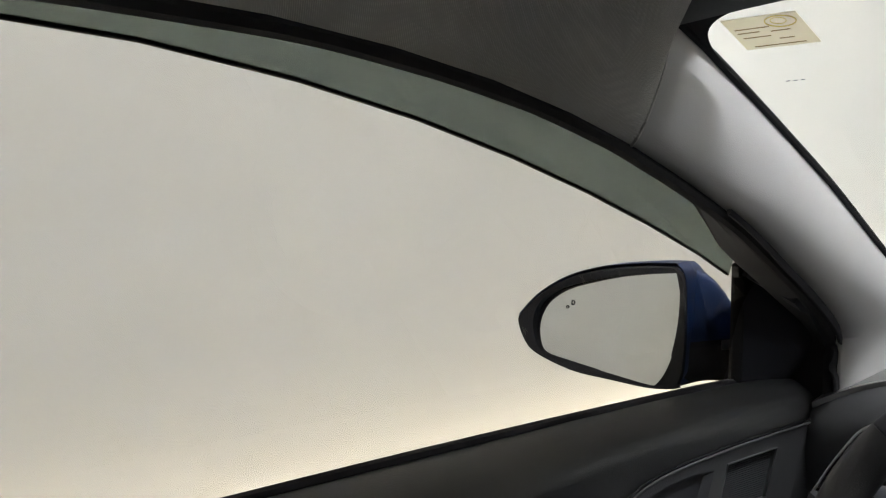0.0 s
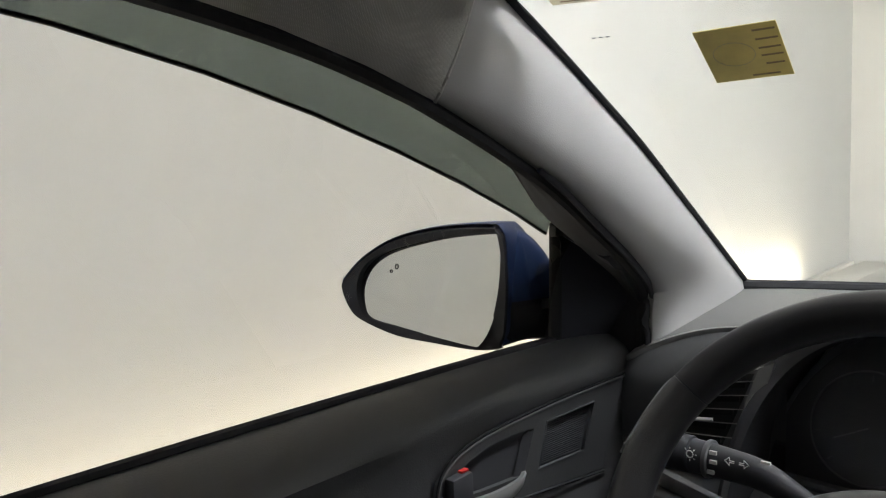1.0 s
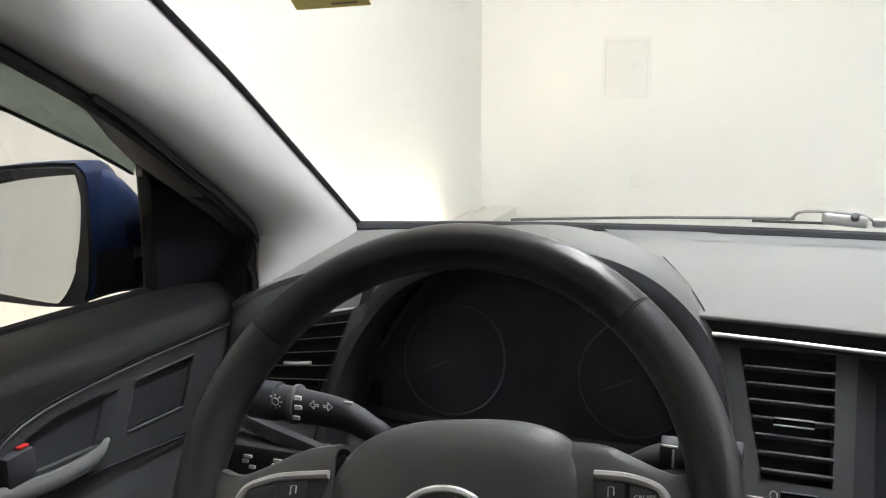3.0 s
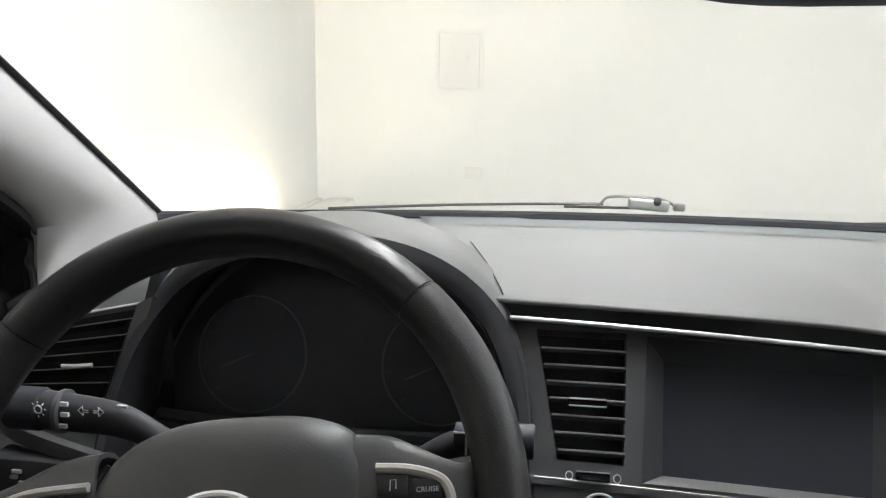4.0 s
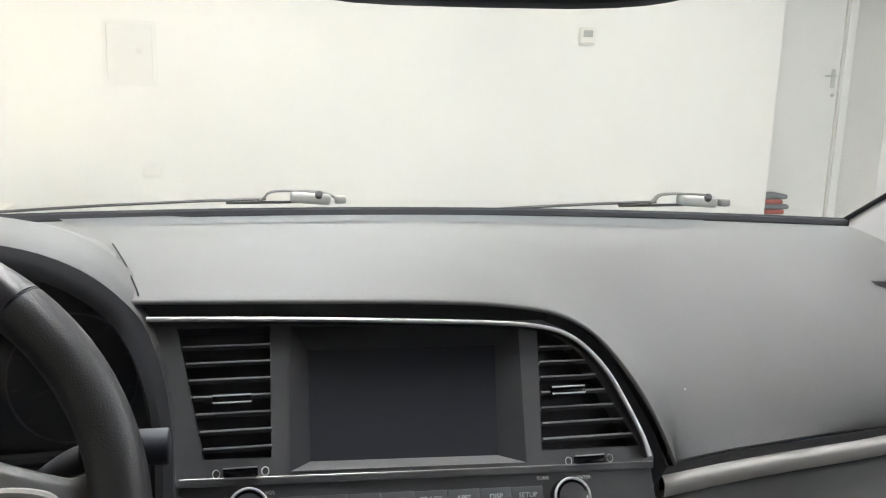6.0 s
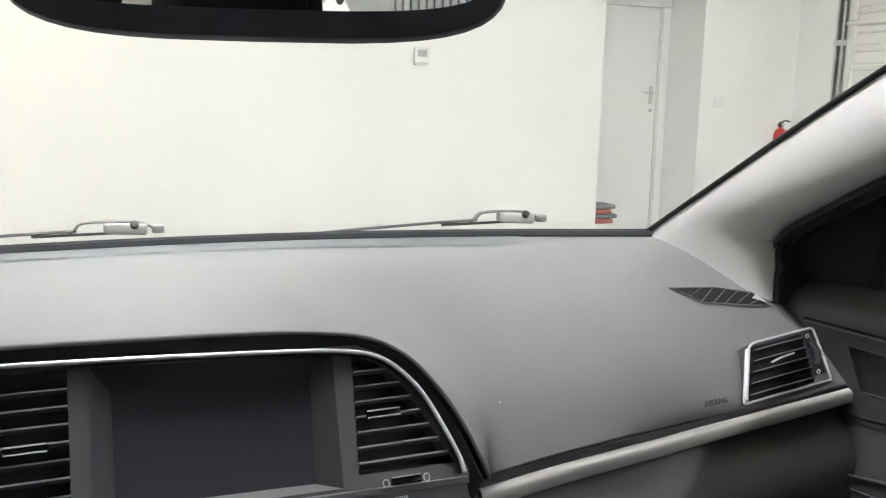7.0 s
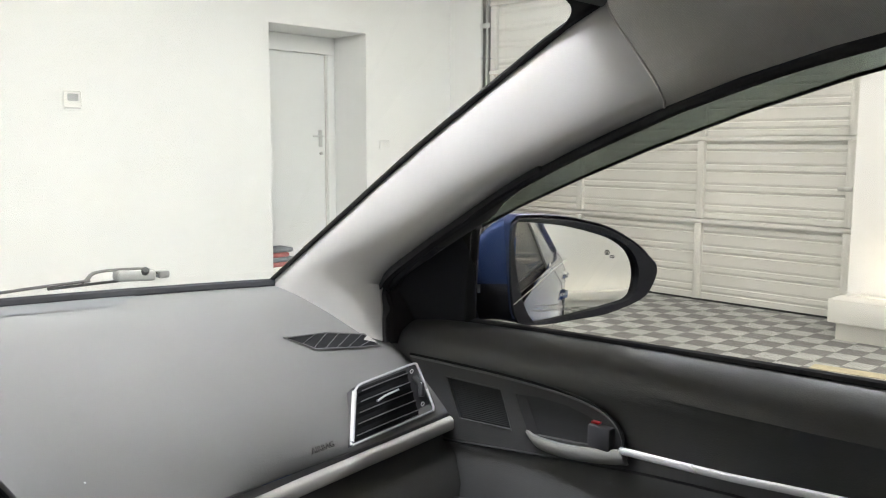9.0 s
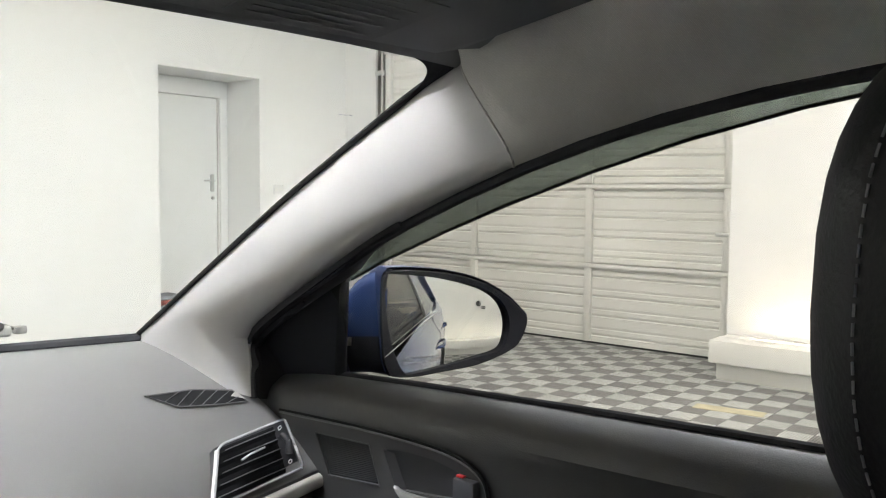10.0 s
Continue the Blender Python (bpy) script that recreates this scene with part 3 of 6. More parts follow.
def pillar(s):
    rows = []
    for k in range(25):
        u = k / 24
        a, b = at_share(EDGE_W, u), at_share(EDGE_S, u)
        bulge = Vector((-0.055, -0.045, 0.012)) * (0.9 - 0.25 * u)
        row = []
        for i in range(13):
            t = i / 12
            c1, c2 = a + Vector((-0.014, -0.016, -0.024)), b + bulge
            p = a * (1 - t) ** 3 + c1 * 3 * t * (1 - t) ** 2 + c2 * 3 * t * t * (1 - t) + b * t ** 3
            row.append(p)
        rows.append(mir(s, row))
    ob = part("windshield_pillar", grid(rows), PILLAR, car, "pale grey moulded pillar trim")
    # the welt between pillar and door seal
    part("pillar_welt", tube(mir(s, [p + Vector((0.006, 0.0, -0.003)) for p in EDGE_S + [r for r in RAIL[1:] if r.y > -0.45]]), 0.0062, 8), DULLB, ob, "black rubber door welt")
    foot = [p + Vector((-0.004, 0.002, 0.0)) for p in EDGE_S if p.y > 0.45]
    part("welt_foot", tube(mir(s, foot), 0.0145, 10, 0.005, taper=0.4), DULLB, ob, "widening black foot of the door welt")


def headliner():
    rows = []
    n = 20
    for k in range(n + 1):
        u = k / n
        e = at_share(RAIL, u)
        f = at_share(smooth_path([(0.641, 0.388, 1.309), (0.58, 0.35, 1.330), (0.54, 0.20, 1.345), (0.53, -0.2, 1.36), (0.53, -0.7, 1.345), (0.53, -1.15, 1.30)]), u)
        half = []
        v = min(1.0, u * 7)
        d1 = Vector((-0.014, -0.016, -0.024)).lerp(Vector((0.035, 0.0, -0.008)), v)
        d2 = Vector((-0.036, -0.0293, 0.0078)).lerp(Vector((-0.012, 0.0, 0.040)), v)
        for i in range(21):
            t = i / 20
            if i <= 8:
                q = i / 8
                p = e * (1 - q) ** 3 + (e + d2) * 3 * q * (1 - q) ** 2 + (f + d1) * 3 * q * q * (1 - q) + f * q ** 3
            else:
                q = (i - 8) / 12
                mid_y = f.y + 0.11 * (1 - u) * (1 - (1 - q) ** 2)
                p = Vector((f.x * (1 - q), mid_y, f.z + 0.048 * (1 - (1 - q) ** 2)))
            half.append(p)
        rows.append([Vector((-p.x, p.y, p.z)) for p in half] + half[::-1][1:])
    liner = part("headliner", grid(rows), LINER, car, "charcoal woven cloth headliner")
    for edge in (rows[0][:9], rows[0][-9:]):
        part("headliner_edge", tube(edge, 0.0014, 8), LINER, liner)
    # header over the windshield
    hr = []
    for k in range(6):
        q = k / 5
        hr.append([ws(0.655 * (i / 20 * 2 - 1), 1.3135 + 0.014 * (1 - (i / 10 - 1) ** 4) + 0.07 * q) + Vector((0, -0.05 * q, 0)) for i in range(21)])
    part("header", grid(hr, thick=0.01), VISORC, car, "dark header trim above the windshield")


for s in (1, -1):
    pillar(s)
headliner()


def shell():
    """Outer bodywork: sides, bonnet, boot and roof skin."""
    def wx(z):
        return 0.81 - 0.4 * (z - 0.95)

    for s in (1, -1):
        prof = [(0.78, 0.22), (0.84, 0.30), (0.87, 0.45), (0.885, 0.62), (0.90, 0.78), (0.885, 0.88), (0.845, 0.945), (0.825, 0.955)]
        ys = [(-2.45, -0.16), (-2.2, -0.07), (-1.8, -0.02), (-1.3, 0.0), (-0.9, 0.0), (-0.45, 0.0), (0.0, 0.0), (0.5, 0.0), (0.9, -0.005), (1.4, -0.03), (1.9, -0.10), (2.1, -0.20)]
        rows = [[Vector((s * (x + dx), y, z + (0.05 if y < -1.3 and z > 0.8 else 0.0) + (-0.16 if y > 1.2 and z > 0.8 else -0.05 if y > 0.89 and z > 0.9 else -0.03 if y > 0.4 and z > 0.9 else 0))) for x, z in prof] for y, dx in ys]
        side = part("body_side", grid(rows, thick=0.012), BLUE, car, "glossy blue body side")
        for y0 in (-0.42, -1.38):
            part("door_gap", tube([Vector((s * (x + 0.001), y0, z)) for x, z in prof[1:]], 0.0012, 6), BLACKP, side)
        for y0 in (-0.36, -1.26):
            part("outer_handle", tube([Vector((s * 0.895, y0, 0.845)), Vector((s * 0.914, y0 + 0.03, 0.848)), Vector((s * 0.914, y0 + 0.17, 0.848)), Vector((s * 0.895, y0 + 0.20, 0.845))], 0.008), BLUE, side, "blue outer door handle")
        # roof rail, middle and rear pillars outside
        out = [Vector((s * wx(z), y, z)) for y, z in ((0.80, 1.065), (0.5, 1.235), (0.25, 1.315), (0.0, 1.355), (-0.3, 1.362), (-0.7, 1.335), (-1.1, 1.26), (-1.45, 1.14), (-1.75, 1.02))]
        part("roof_rail", tube(smooth_path(out, 4), 0.022, 8, 0.03), BLUE, side)
        part("middle_pillar", grid([[Vector((s * wx(z), y, z)) for z in (0.95, 1.1, 1.29)] for y in (-0.50, -0.40)], thick=0.02), BLACKP, side)
        part("rear_side_glass", grid([[Vector((s * wx(0.955 + (zt - 0.955) * q), y, 0.955 + (zt - 0.955) * q)) for q in (0, 0.5, 1)] for y, zt in ((-0.50, 1.29), (-0.8, 1.27), (-1.1, 1.21), (-1.45, 1.10))]), REARSIDE, side, shadow=False)
        part("rear_quarter", grid([[Vector((s * wx(z), y, z)) for z in (0.95, z1)] for y, z1 in ((-1.45, 1.11), (-1.6, 1.07), (-1.95, 0.99))], thick=0.02), BLUE, side)
        for y0 in (-1.68, 1.55):
            w = part("wheel", disc((s * 0.80, y0, 0.315), (1, 0, 0), 0.315, 0.205, 40, 0.02), RUBBER, car, "black road tyre with a dark rim")
            part("rim", disc((s * 0.885, y0, 0.315), (1, 0, 0), 0.21, 0.04, 30, 0.008), ALU, w)
        part("inner_wing", box(*sorted((s * 0.768, s * 0.778)), 0.84, 1.10, 0.40, 0.945, 0.003), SEAL, side)
    roof = [[Vector((0.615 * a, 0.415 + 0.100 * (1 - a * a), 1.374 - 0.030 * a * a)) for a in [i / 4 - 1 for i in range(9)]]]
    roof += [[Vector((w * (i / 8 * 2 - 1), y, z - 0.03 * abs(i / 4 - 1) ** 3)) for i in range(9)] for y, z, w in ((0.30, 1.412, 0.625), (0.1, 1.430, 0.63), (-0.3, 1.442, 0.64), (-0.9, 1.415, 0.63), (-1.33, 1.335, 0.60))]
    part("roof_skin", grid(roof, thick=0.01), BLUE, car, "glossy blue roof")
    hood = [[Vector((w * (i / 10 * 2 - 1), y, z - 0.05 * abs(i / 5 - 1) ** 3)) for i in range(11)] for y, z, w in ((1.36, 0.865, 0.78), (1.6, 0.845, 0.78), (1.9, 0.80, 0.75), (2.15, 0.72, 0.66), (2.25, 0.5, 0.6), (2.25, 0.25, 0.6))]
    part("bonnet", grid(hood, thick=0.01), BLUE, car, "glossy blue bonnet")
    boot = [[Vector((w * (i / 8 * 2 - 1), y, z)) for i in range(9)] for y, z, w in ((-1.95, 1.00, 0.74), (-2.3, 0.99, 0.72), (-2.42, 0.9, 0.70), (-2.44, 0.3, 0.66))]
    part("boot_lid", grid(boot, thick=0.01), BLUE, car, "glossy blue boot lid")
    under = box(-0.78, 0.78, -2.35, 2.15, 0.18, 0.26, 0.02)
    part("underbody", under, BLACKP, car, "black underbody and cabin floor")
    part("bulkhead", box(-0.72, 0.72, 1.18, 1.21, 0.26, 0.90), BLACKP, car, smooth=False)
    cowl = [[Vector((x, 1.041 + 0.12 * (1 - (x / 0.691) ** 2) + dy, z)) for x in [0.74 * (i / 16 * 2 - 1) for i in range(17)]] for dy, z in ((-0.012, 0.946), (0.03, 0.930), (0.10, 0.925), (0.25, 0.87))]
    part("cowl", grid(cowl), DARKP, car, "dark plastic cowl under the wipers")
    part("rear_shelf", box(-0.62, 0.62, -1.93, -1.30, 0.93, 0.96, 0.01), LINER, car, "charcoal rear parcel shelf")


shell()


def wiper(x, y, z, sweep):
    """A parked wiper: low blade, cranked arm with a flat back, and the pivot boss under it."""
    def wp(dx, dz, dy=0.0):
        return Vector((x + dx, y + dy, z + dz))

    arm = smooth_path([wp(-0.030, -0.016), wp(-0.022, -0.0095), wp(-0.015, -0.0025), wp(0.0, 0.0), wp(0.03, 0.0), wp(0.062, -0.002), wp(0.080, -0.007), wp(0.090, -0.014)], 5)
    # arm and boss take paler greys to give the glare of the glass
    w = part("wiper", tube(arm, 0.0021, 8, 0.007), DASH, car, "dark grey windscreen wiper with a cranked arm")
    part("blade", tube(smooth_path([wp(-0.020, -0.0125), wp(-0.06, -0.0135), wp(-0.12, -0.016, 0.003), wp(-sweep * 0.6, -0.022, -0.004), wp(-sweep, -0.030, -0.03)], 5), 0.0022, 6, 0.005), DARKP, w, "black rubber wiper blade")
    part("blade_carrier", tube(smooth_path([wp(0.055, -0.017), wp(0.0, -0.0175), wp(-0.08, -0.0185)], 4), 0.0022, 6, 0.004), DARKP, w)
    part("pivot_boss", turned(box(-0.031, 0.031, -0.012, 0.012, -0.0085, 0.0085, 0.005, 3), Matrix.Translation(wp(0.048, -0.0105, -0.004)) @ pose(0, 0, 0, 0, 4, 0)), DISPLAYG, w, "pivot boss coloured pale for glare in the glass")
    part("pivot_nut", disc(wp(0.060, -0.004, -0.016), (0, -0.7, 0.7), 0.006, 0.008, 12, 0.001), BLACKP, w)
    part("washer_nozzle", turned(box(-0.009, 0.009, -0.008, 0.008, -0.006, 0.006, 0.003), Matrix.Translation(wp(0.094, -0.013, -0.004))), SLAT, w, "grey washer nozzle")


wiper(-0.090, 1.318, 0.9785, 0.45)
wiper(0.5005, 1.195, 0.9905, 0.46)


# ---- dashboard ----
dash = thing("dashboard", (0, 0.8, 0.5), "dark grey grained dashboard with satin trim", "dashboard")

# Lower front edge of the padded top: the arch over the centre stack, then the line of the silver trim
def sp(x, z, off=0.0):
    """A place on the sloping centre stack; off is toward the seats."""
    return Vector((x, 0.621 + 0.6 * (z - 0.834) - 0.857 * off, z + 0.514 * off))


LIP = smooth_path([sp(-0.235, 0.9670, 0.012), sp(-0.10, 0.9640, 0.013), sp(0.02, 0.9605, 0.014), sp(0.09, 0.9560, 0.014), sp(0.138, 0.9470, 0.014), sp(0.1705, 0.928, 0.014), sp(0.195, 0.8975, 0.013), sp(0.212, 0.864, 0.012), sp(0.2245, 0.829, 0.010)], 6)
TRIM = smooth_path([(0.232, 0.650, 0.815), (0.331, 0.662, 0.820), (0.473, 0.668, 0.8285), (0.590, 0.671, 0.8335), (0.735, 0.680, 0.841)], 6)


SURF = []


def on_dash(p, off=0.0):
    """The nearest place on the padded top, lifted by off."""
    ray = Vector((0, -0.45, 0.893))
    q, n, _, _ = SURF[0].ray_cast(Vector(p) + ray * 0.12, -ray, 0.2)
    if q is None:
        q, n, _, _ = SURF[0].find_nearest(Vector(p))
    n = n if n.z - n.y > 0 else -n
    return q + n * off, n


def dash_top():
    lower = LIP + [LIP[-1].lerp(TRIM[0], 0.5)] + TRIM
    total = len(lower)
    rows = []
    for k, p3 in enumerate(lower):
        u = k / (total - 1)
        x0 = -0.235 + (0.705 + 0.235) * min(1, max(0, (p3.x * 0.8 + 0.2 * (-0.235 + 0.97 * u) + 0.235) / 0.97))
        p0 = ws(x0, 0.966) + Vector((0, 0.0, 0))
        w = min(1.0, max(0.0, (0.955 - p3.z) / 0.10))
        w = w * w * (3 - 2 * w)
        far = min(1.0, max(0.0, (p3.x - 0.52) / 0.10))
        far = far * far * (3 - 2 * far)
        side = min(1.0, max(0.0, (p3.x - 0.20) / 0.20))
        side = side * side * (3 - 2 * side)
        p1 = Vector((p0.x * 0.6 + p3.x * 0.4, p0.y + (0.86 + 0.04 * side * (1 - far) - p0.y) * 0.95, 0.974 + 0.004 * far))
        p2 = p3 + Vector((0, 0.10, 0.010)).lerp(Vector((0.045, 0.005, 0.065)).lerp(Vector((0, -0.006 + 0.066 * far, 0.074 - 0.024 * far)), side), w)
        row = []
        for i in range(21):
            t = i / 20
            row.append(p0 * (1 - t) ** 3 + p1 * 3 * t * (1 - t) ** 2 + p2 * 3 * t * t * (1 - t) + p3 * t ** 3)
        # rolled edge back under the lip
        inward = Vector((0, 0.02, -0.006)).lerp(Vector((-0.006 if p3.x < 0.23 else 0, 0.016, -0.008)), w)
        d = (row[20] - row[19]).normalized()
        turn = (inward - d * inward.dot(d)).normalized()
        roll = 0.0025 if k < len(LIP) else 0.004
        base = p3 - d * roll * 0.8
        row[20] = base
        row += [base + d * roll * math.sin(radians(a)) + turn * roll * (1 - math.cos(radians(a))) for a in (20, 45, 70, 95, 120)]
        rows.append(row)
    for _ in range(60):
        old = [list(r) for r in rows]
        for k in range(1, len(rows) - 1):
            for i in range(1, 19):
                w = 0.5 * (1 - i / 19) ** 0.6
                rows[k][i] = old[k][i].lerp((old[k - 1][i] + old[k + 1][i]) / 2, w)
    # relax the fold where the arch meets the trim line
    for _ in range(160):
        old = [list(r) for r in rows]
        for k in range(1, len(rows) - 1):
            near = min(1.0, max(0.0, (lower[k].x - 0.10) / 0.06), max(0.0, (0.46 - lower[k].x) / 0.16))
            for i in range(6, 20):
                mid = (old[k - 1][i] + old[k + 1][i] + old[k][i - 1] + old[k][i + 1]) / 4
                rows[k][i] = old[k][i].lerp(mid, 0.5 * near * min(1.0, (i - 5) / 4))
    joint = [p.copy() for p in rows[0][:21]]
    bm = grid(rows)
    bmesh.ops.recalc_face_normals(bm, faces=bm.faces)
    bm.normal_update()
    SURF.append(BVHTree.FromBMesh(bm))
    top = part("padded_top", bm, DASH, dash, "soft dark grey grained dashboard top")
    # dark sheet painting the shade behind the lip, above the chrome line
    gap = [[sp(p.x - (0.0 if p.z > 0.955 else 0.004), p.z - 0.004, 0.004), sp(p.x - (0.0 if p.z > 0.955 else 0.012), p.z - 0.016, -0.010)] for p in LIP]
    part("lip_shade_sheet", grid(gap, thick=0.003), DULLB, top, "dark sheet standing for the shade under the padded lip")
    # driver's side of the top, falling away at the door
    rows, ends = [], []
    for k in range(41):
        x = -0.235 - (0.738 - 0.235) * k / 40
        xc = max(x, -0.702)
        p0 = ws(xc, 0.966)
        e = max(0.0, (-x - 0.60) / 0.138)
        e = e * e
        far = min(1.0, max(0.0, (-x - 0.535) / 0.04))
        p3 = Vector((x, 0.702 + 0.102 * far - 0.032 * e, 0.966 - 0.004 * max(0, (-x - 0.45) / 0.2) - 0.040 * e))
        well = max(0.0, min(1.0, (0.120 - abs(x + 0.368)) / 0.025 if x > -0.368 else (0.200 - abs(x + 0.368)) / 0.03))
        p3 = p3.lerp(Vector((x, LIP[0].y, LIP[0].z)), max(0.0, 1 - (-0.235 - x) / 0.05)) + Vector((0, 0.115 * well * (1 - far), 0.006 * well))
        p1, p2 = Vector((xc * 0.5 + x * 0.5, 0.873 + 0.05 * far, 0.974 - 0.024 * e)), p3 + Vector((0, 0.098 - 0.048 * far, 0.011 - 0.004 * far + 0.006 * e))
        row = [p0 * (1 - t) ** 3 + p1 * 3 * t * (1 - t) ** 2 + p2 * 3 * t * t * (1 - t) + p3 * t ** 3 for t in [i / 20 for i in range(21)]]
        if k == 0:
            row = joint
        rows.append(row + [p3 + Vector((0, 0.001, -0.006)), p3 + Vector((0, 0.010, -0.014))])
        ends.append(p3)
    part("padded_top_left", grid(rows), DASH, dash)
    pod = []
    for p in ends:
        if p.x > -0.520:
            continue
        out = max(0.0, -p.x - 0.640)
        q = Vector((p.x, 0.698 + 0.55 * out, 0.926 + 0.2456 * (p.x + 0.640) - 0.25 * out))
        rim = p + Vector((0, 0.006, -0.004))
        pod.append([rim, rim.lerp(q, 0.3) + Vector((0, 0, 0.004)), rim.lerp(q, 0.65) + Vector((0, 0, 0.005)), q + Vector((0, 0.010, 0.002)), q + Vector((0, 0.006, -0.010)), q + Vector((0, 0.008, -0.05)), q + Vector((0, 0.004, -0.12)), q + Vector((0, 0.03, -0.26))])
    part("end_joint", tube([p + Vector((0, -0.001, 0.0012)) for p in ends if -0.704 < p.x < -0.60], 0.0007, 6), SILVER, dash, "fine bright joint at the end of the dashboard")
    part("dash_end_panel", grid(pod), DOORP, dash, "dark curved end of the dashboard round the vent")
    part("binnacle_back", box(-0.580, -0.160, 0.824, 0.834, 0.80, 0.968, 0.002), SEAL, dash, "dark back of the instrument well")
    # defroster strip by the glass
    strip = [[ws(x, 0.966) + Vector((0, -0.016 - 0.078 * q * min(1.0, (x + 0.37) / 0.03, (0.51 - x) / 0.05), 0.0)) for x in [-0.365 + 0.87 * i / 28 for i in range(29)]] for q in (0, 0.5, 1)]
    strip = [[(on_dash(p, 0.0012)[0] if p.x > -0.22 else p + Vector((0, 0, 0.0038))) for p in r] for r in strip]
    part("defroster_panel", grid(strip), DEFROST, dash, "darker defroster panel along the glass")
    p, n = on_dash((0.28, 0.685, 0.904))
    part("dust_speck", disc(p, n, 0.0010, 0.0005, 8), DISPLAYG, dash)


dash_top()


def side_defroster():
    """Corner demister with slanted fins in a pointed frame."""
    plan = [(0.586, 0.833, 0.941), (0.650, 0.829, 0.937), (0.700, 0.812, 0.930), (0.706, 0.784, 0.923), (0.676, 0.786, 0.925), (0.612, 0.797, 0.931), (0.600, 0.813, 0.936)]
    loop = [on_dash(p, 0.002)[0] for p in plan]
    fr = part("corner_demister", tube(loop, 0.0011, 6, closed=True), DASH, dash, "pointed demister vent at the dash corner")
    back, front = [Vector(p) for p in plan[:4]], [Vector(p) for p in (plan[0], plan[6], plan[5], plan[4], plan[3])]
    rows = []
    for k in range(17):
        a, b = at_share(back, k / 16), at_share(front, k / 16)
        rows.append([on_dash(a.lerp(b, j / 8), 0.0015)[0] for j in range(9)])
    part("cavity", grid(rows), VENTD, fr, "dark demister slot")
    for k in range(6):
        t = 0.26 + 0.115 * k
        p, q = at_share(back, t + 0.07), at_share(front, t - 0.07)
        line = [on_dash(p.lerp(q, j / 4 * 0.9 + 0.05), 0.0030)[0] for j in range(5)]
        d = Vector((0.0013, 0.0004, 0))
        part("fin", grid([[a - d for a in line], [a + d for a in line]], thick=0.0010), FINP, fr)
    r = [on_dash(p, 0.0035)[0] for p in (back[3].lerp(back[2], 0.15), back[3].lerp(back[2], 0.80), back[3].lerp(back[2], 0.5) + Vector((-0.014, 0.0, 0.002)))]
    bm = bmesh.new()
    bm.faces.new([bm.verts.new(p) for p in r])
    part("sensor_tab", bm, SILVER, fr, "pale sensor tab", smooth=False)


side_defroster()


def passenger_side():
    rows = []
    for p in TRIM:
        far = max(0.0, (p.x - 0.232) / 0.5)
        hgt = 0.0135 - 0.002 * far
        lift = 0.005 * min(1.0, max(0.0, (p.x - 0.45) / 0.14))
        arc = [(0.004, -0.003), (-0.004, -0.0035), (-0.0085, -0.0055), (-0.0100, -0.0080), (-0.0105, -0.008 - hgt * 0.4), (-0.0105, -0.008 - hgt * 0.75), (-0.009, -0.008 - hgt), (-0.004, -0.011 - hgt), (0.012, -0.012 - hgt)]
        rows.append([p + Vector((0, dy, dz - 0.005 + lift)) for dy, dz in arc])
    part("silver_trim", grid(rows), SILVER, dash, "satin silver trim strip across the dashboard")
    gap = [[p + Vector((0, -0.0012, 0.0005)), p + Vector((0, -0.0016, -0.004)), p + Vector((0, -0.0010, -0.0095))] for p in TRIM]
    part("trim_recess", grid(gap, thick=0.0008), DARKP, dash, "dark edge between padded top and silver trim")
    tip = TRIM[0]
    part("trim_tip", grid([[tip + Vector((0, 0.002, -0.006)), tip + Vector((0, -0.002, -0.034))], [tip + Vector((-0.012, -0.002, -0.022)), tip + Vector((-0.035, -0.006, -0.055))]], thick=0.004), SILVER, dash)
    rows = []
    for p in TRIM:
        q = p + Vector((0, 0.0, -0.0265))
        rows.append([q + Vector((0, 0.02, 0.004)), q + Vector((0, 0.012, -0.012)), q + Vector((0, -0.012, -0.030)), q + Vector((0, -0.030, -0.055)), q + Vector((0, -0.036, -0.09)), q + Vector((0, -0.020, -0.14)), q + Vector((0, 0.02, -0.26)), q + Vector((0, 0.10, -0.42))])
    part("glovebox", grid(rows, thick=0.006), PADP, dash, "black padded glovebox front")
    p, n = on_dash((0.529, 0.672, 0.849), 0.0003)
    right = Vector((1, 0.03, 0.05))
    right = (right - n * right.dot(n)).normalized()
    words("AIRBAG", 0.0095, facing(p, right, n.cross(right)), EMBOSS, dash, 0.0007)


passenger_side()


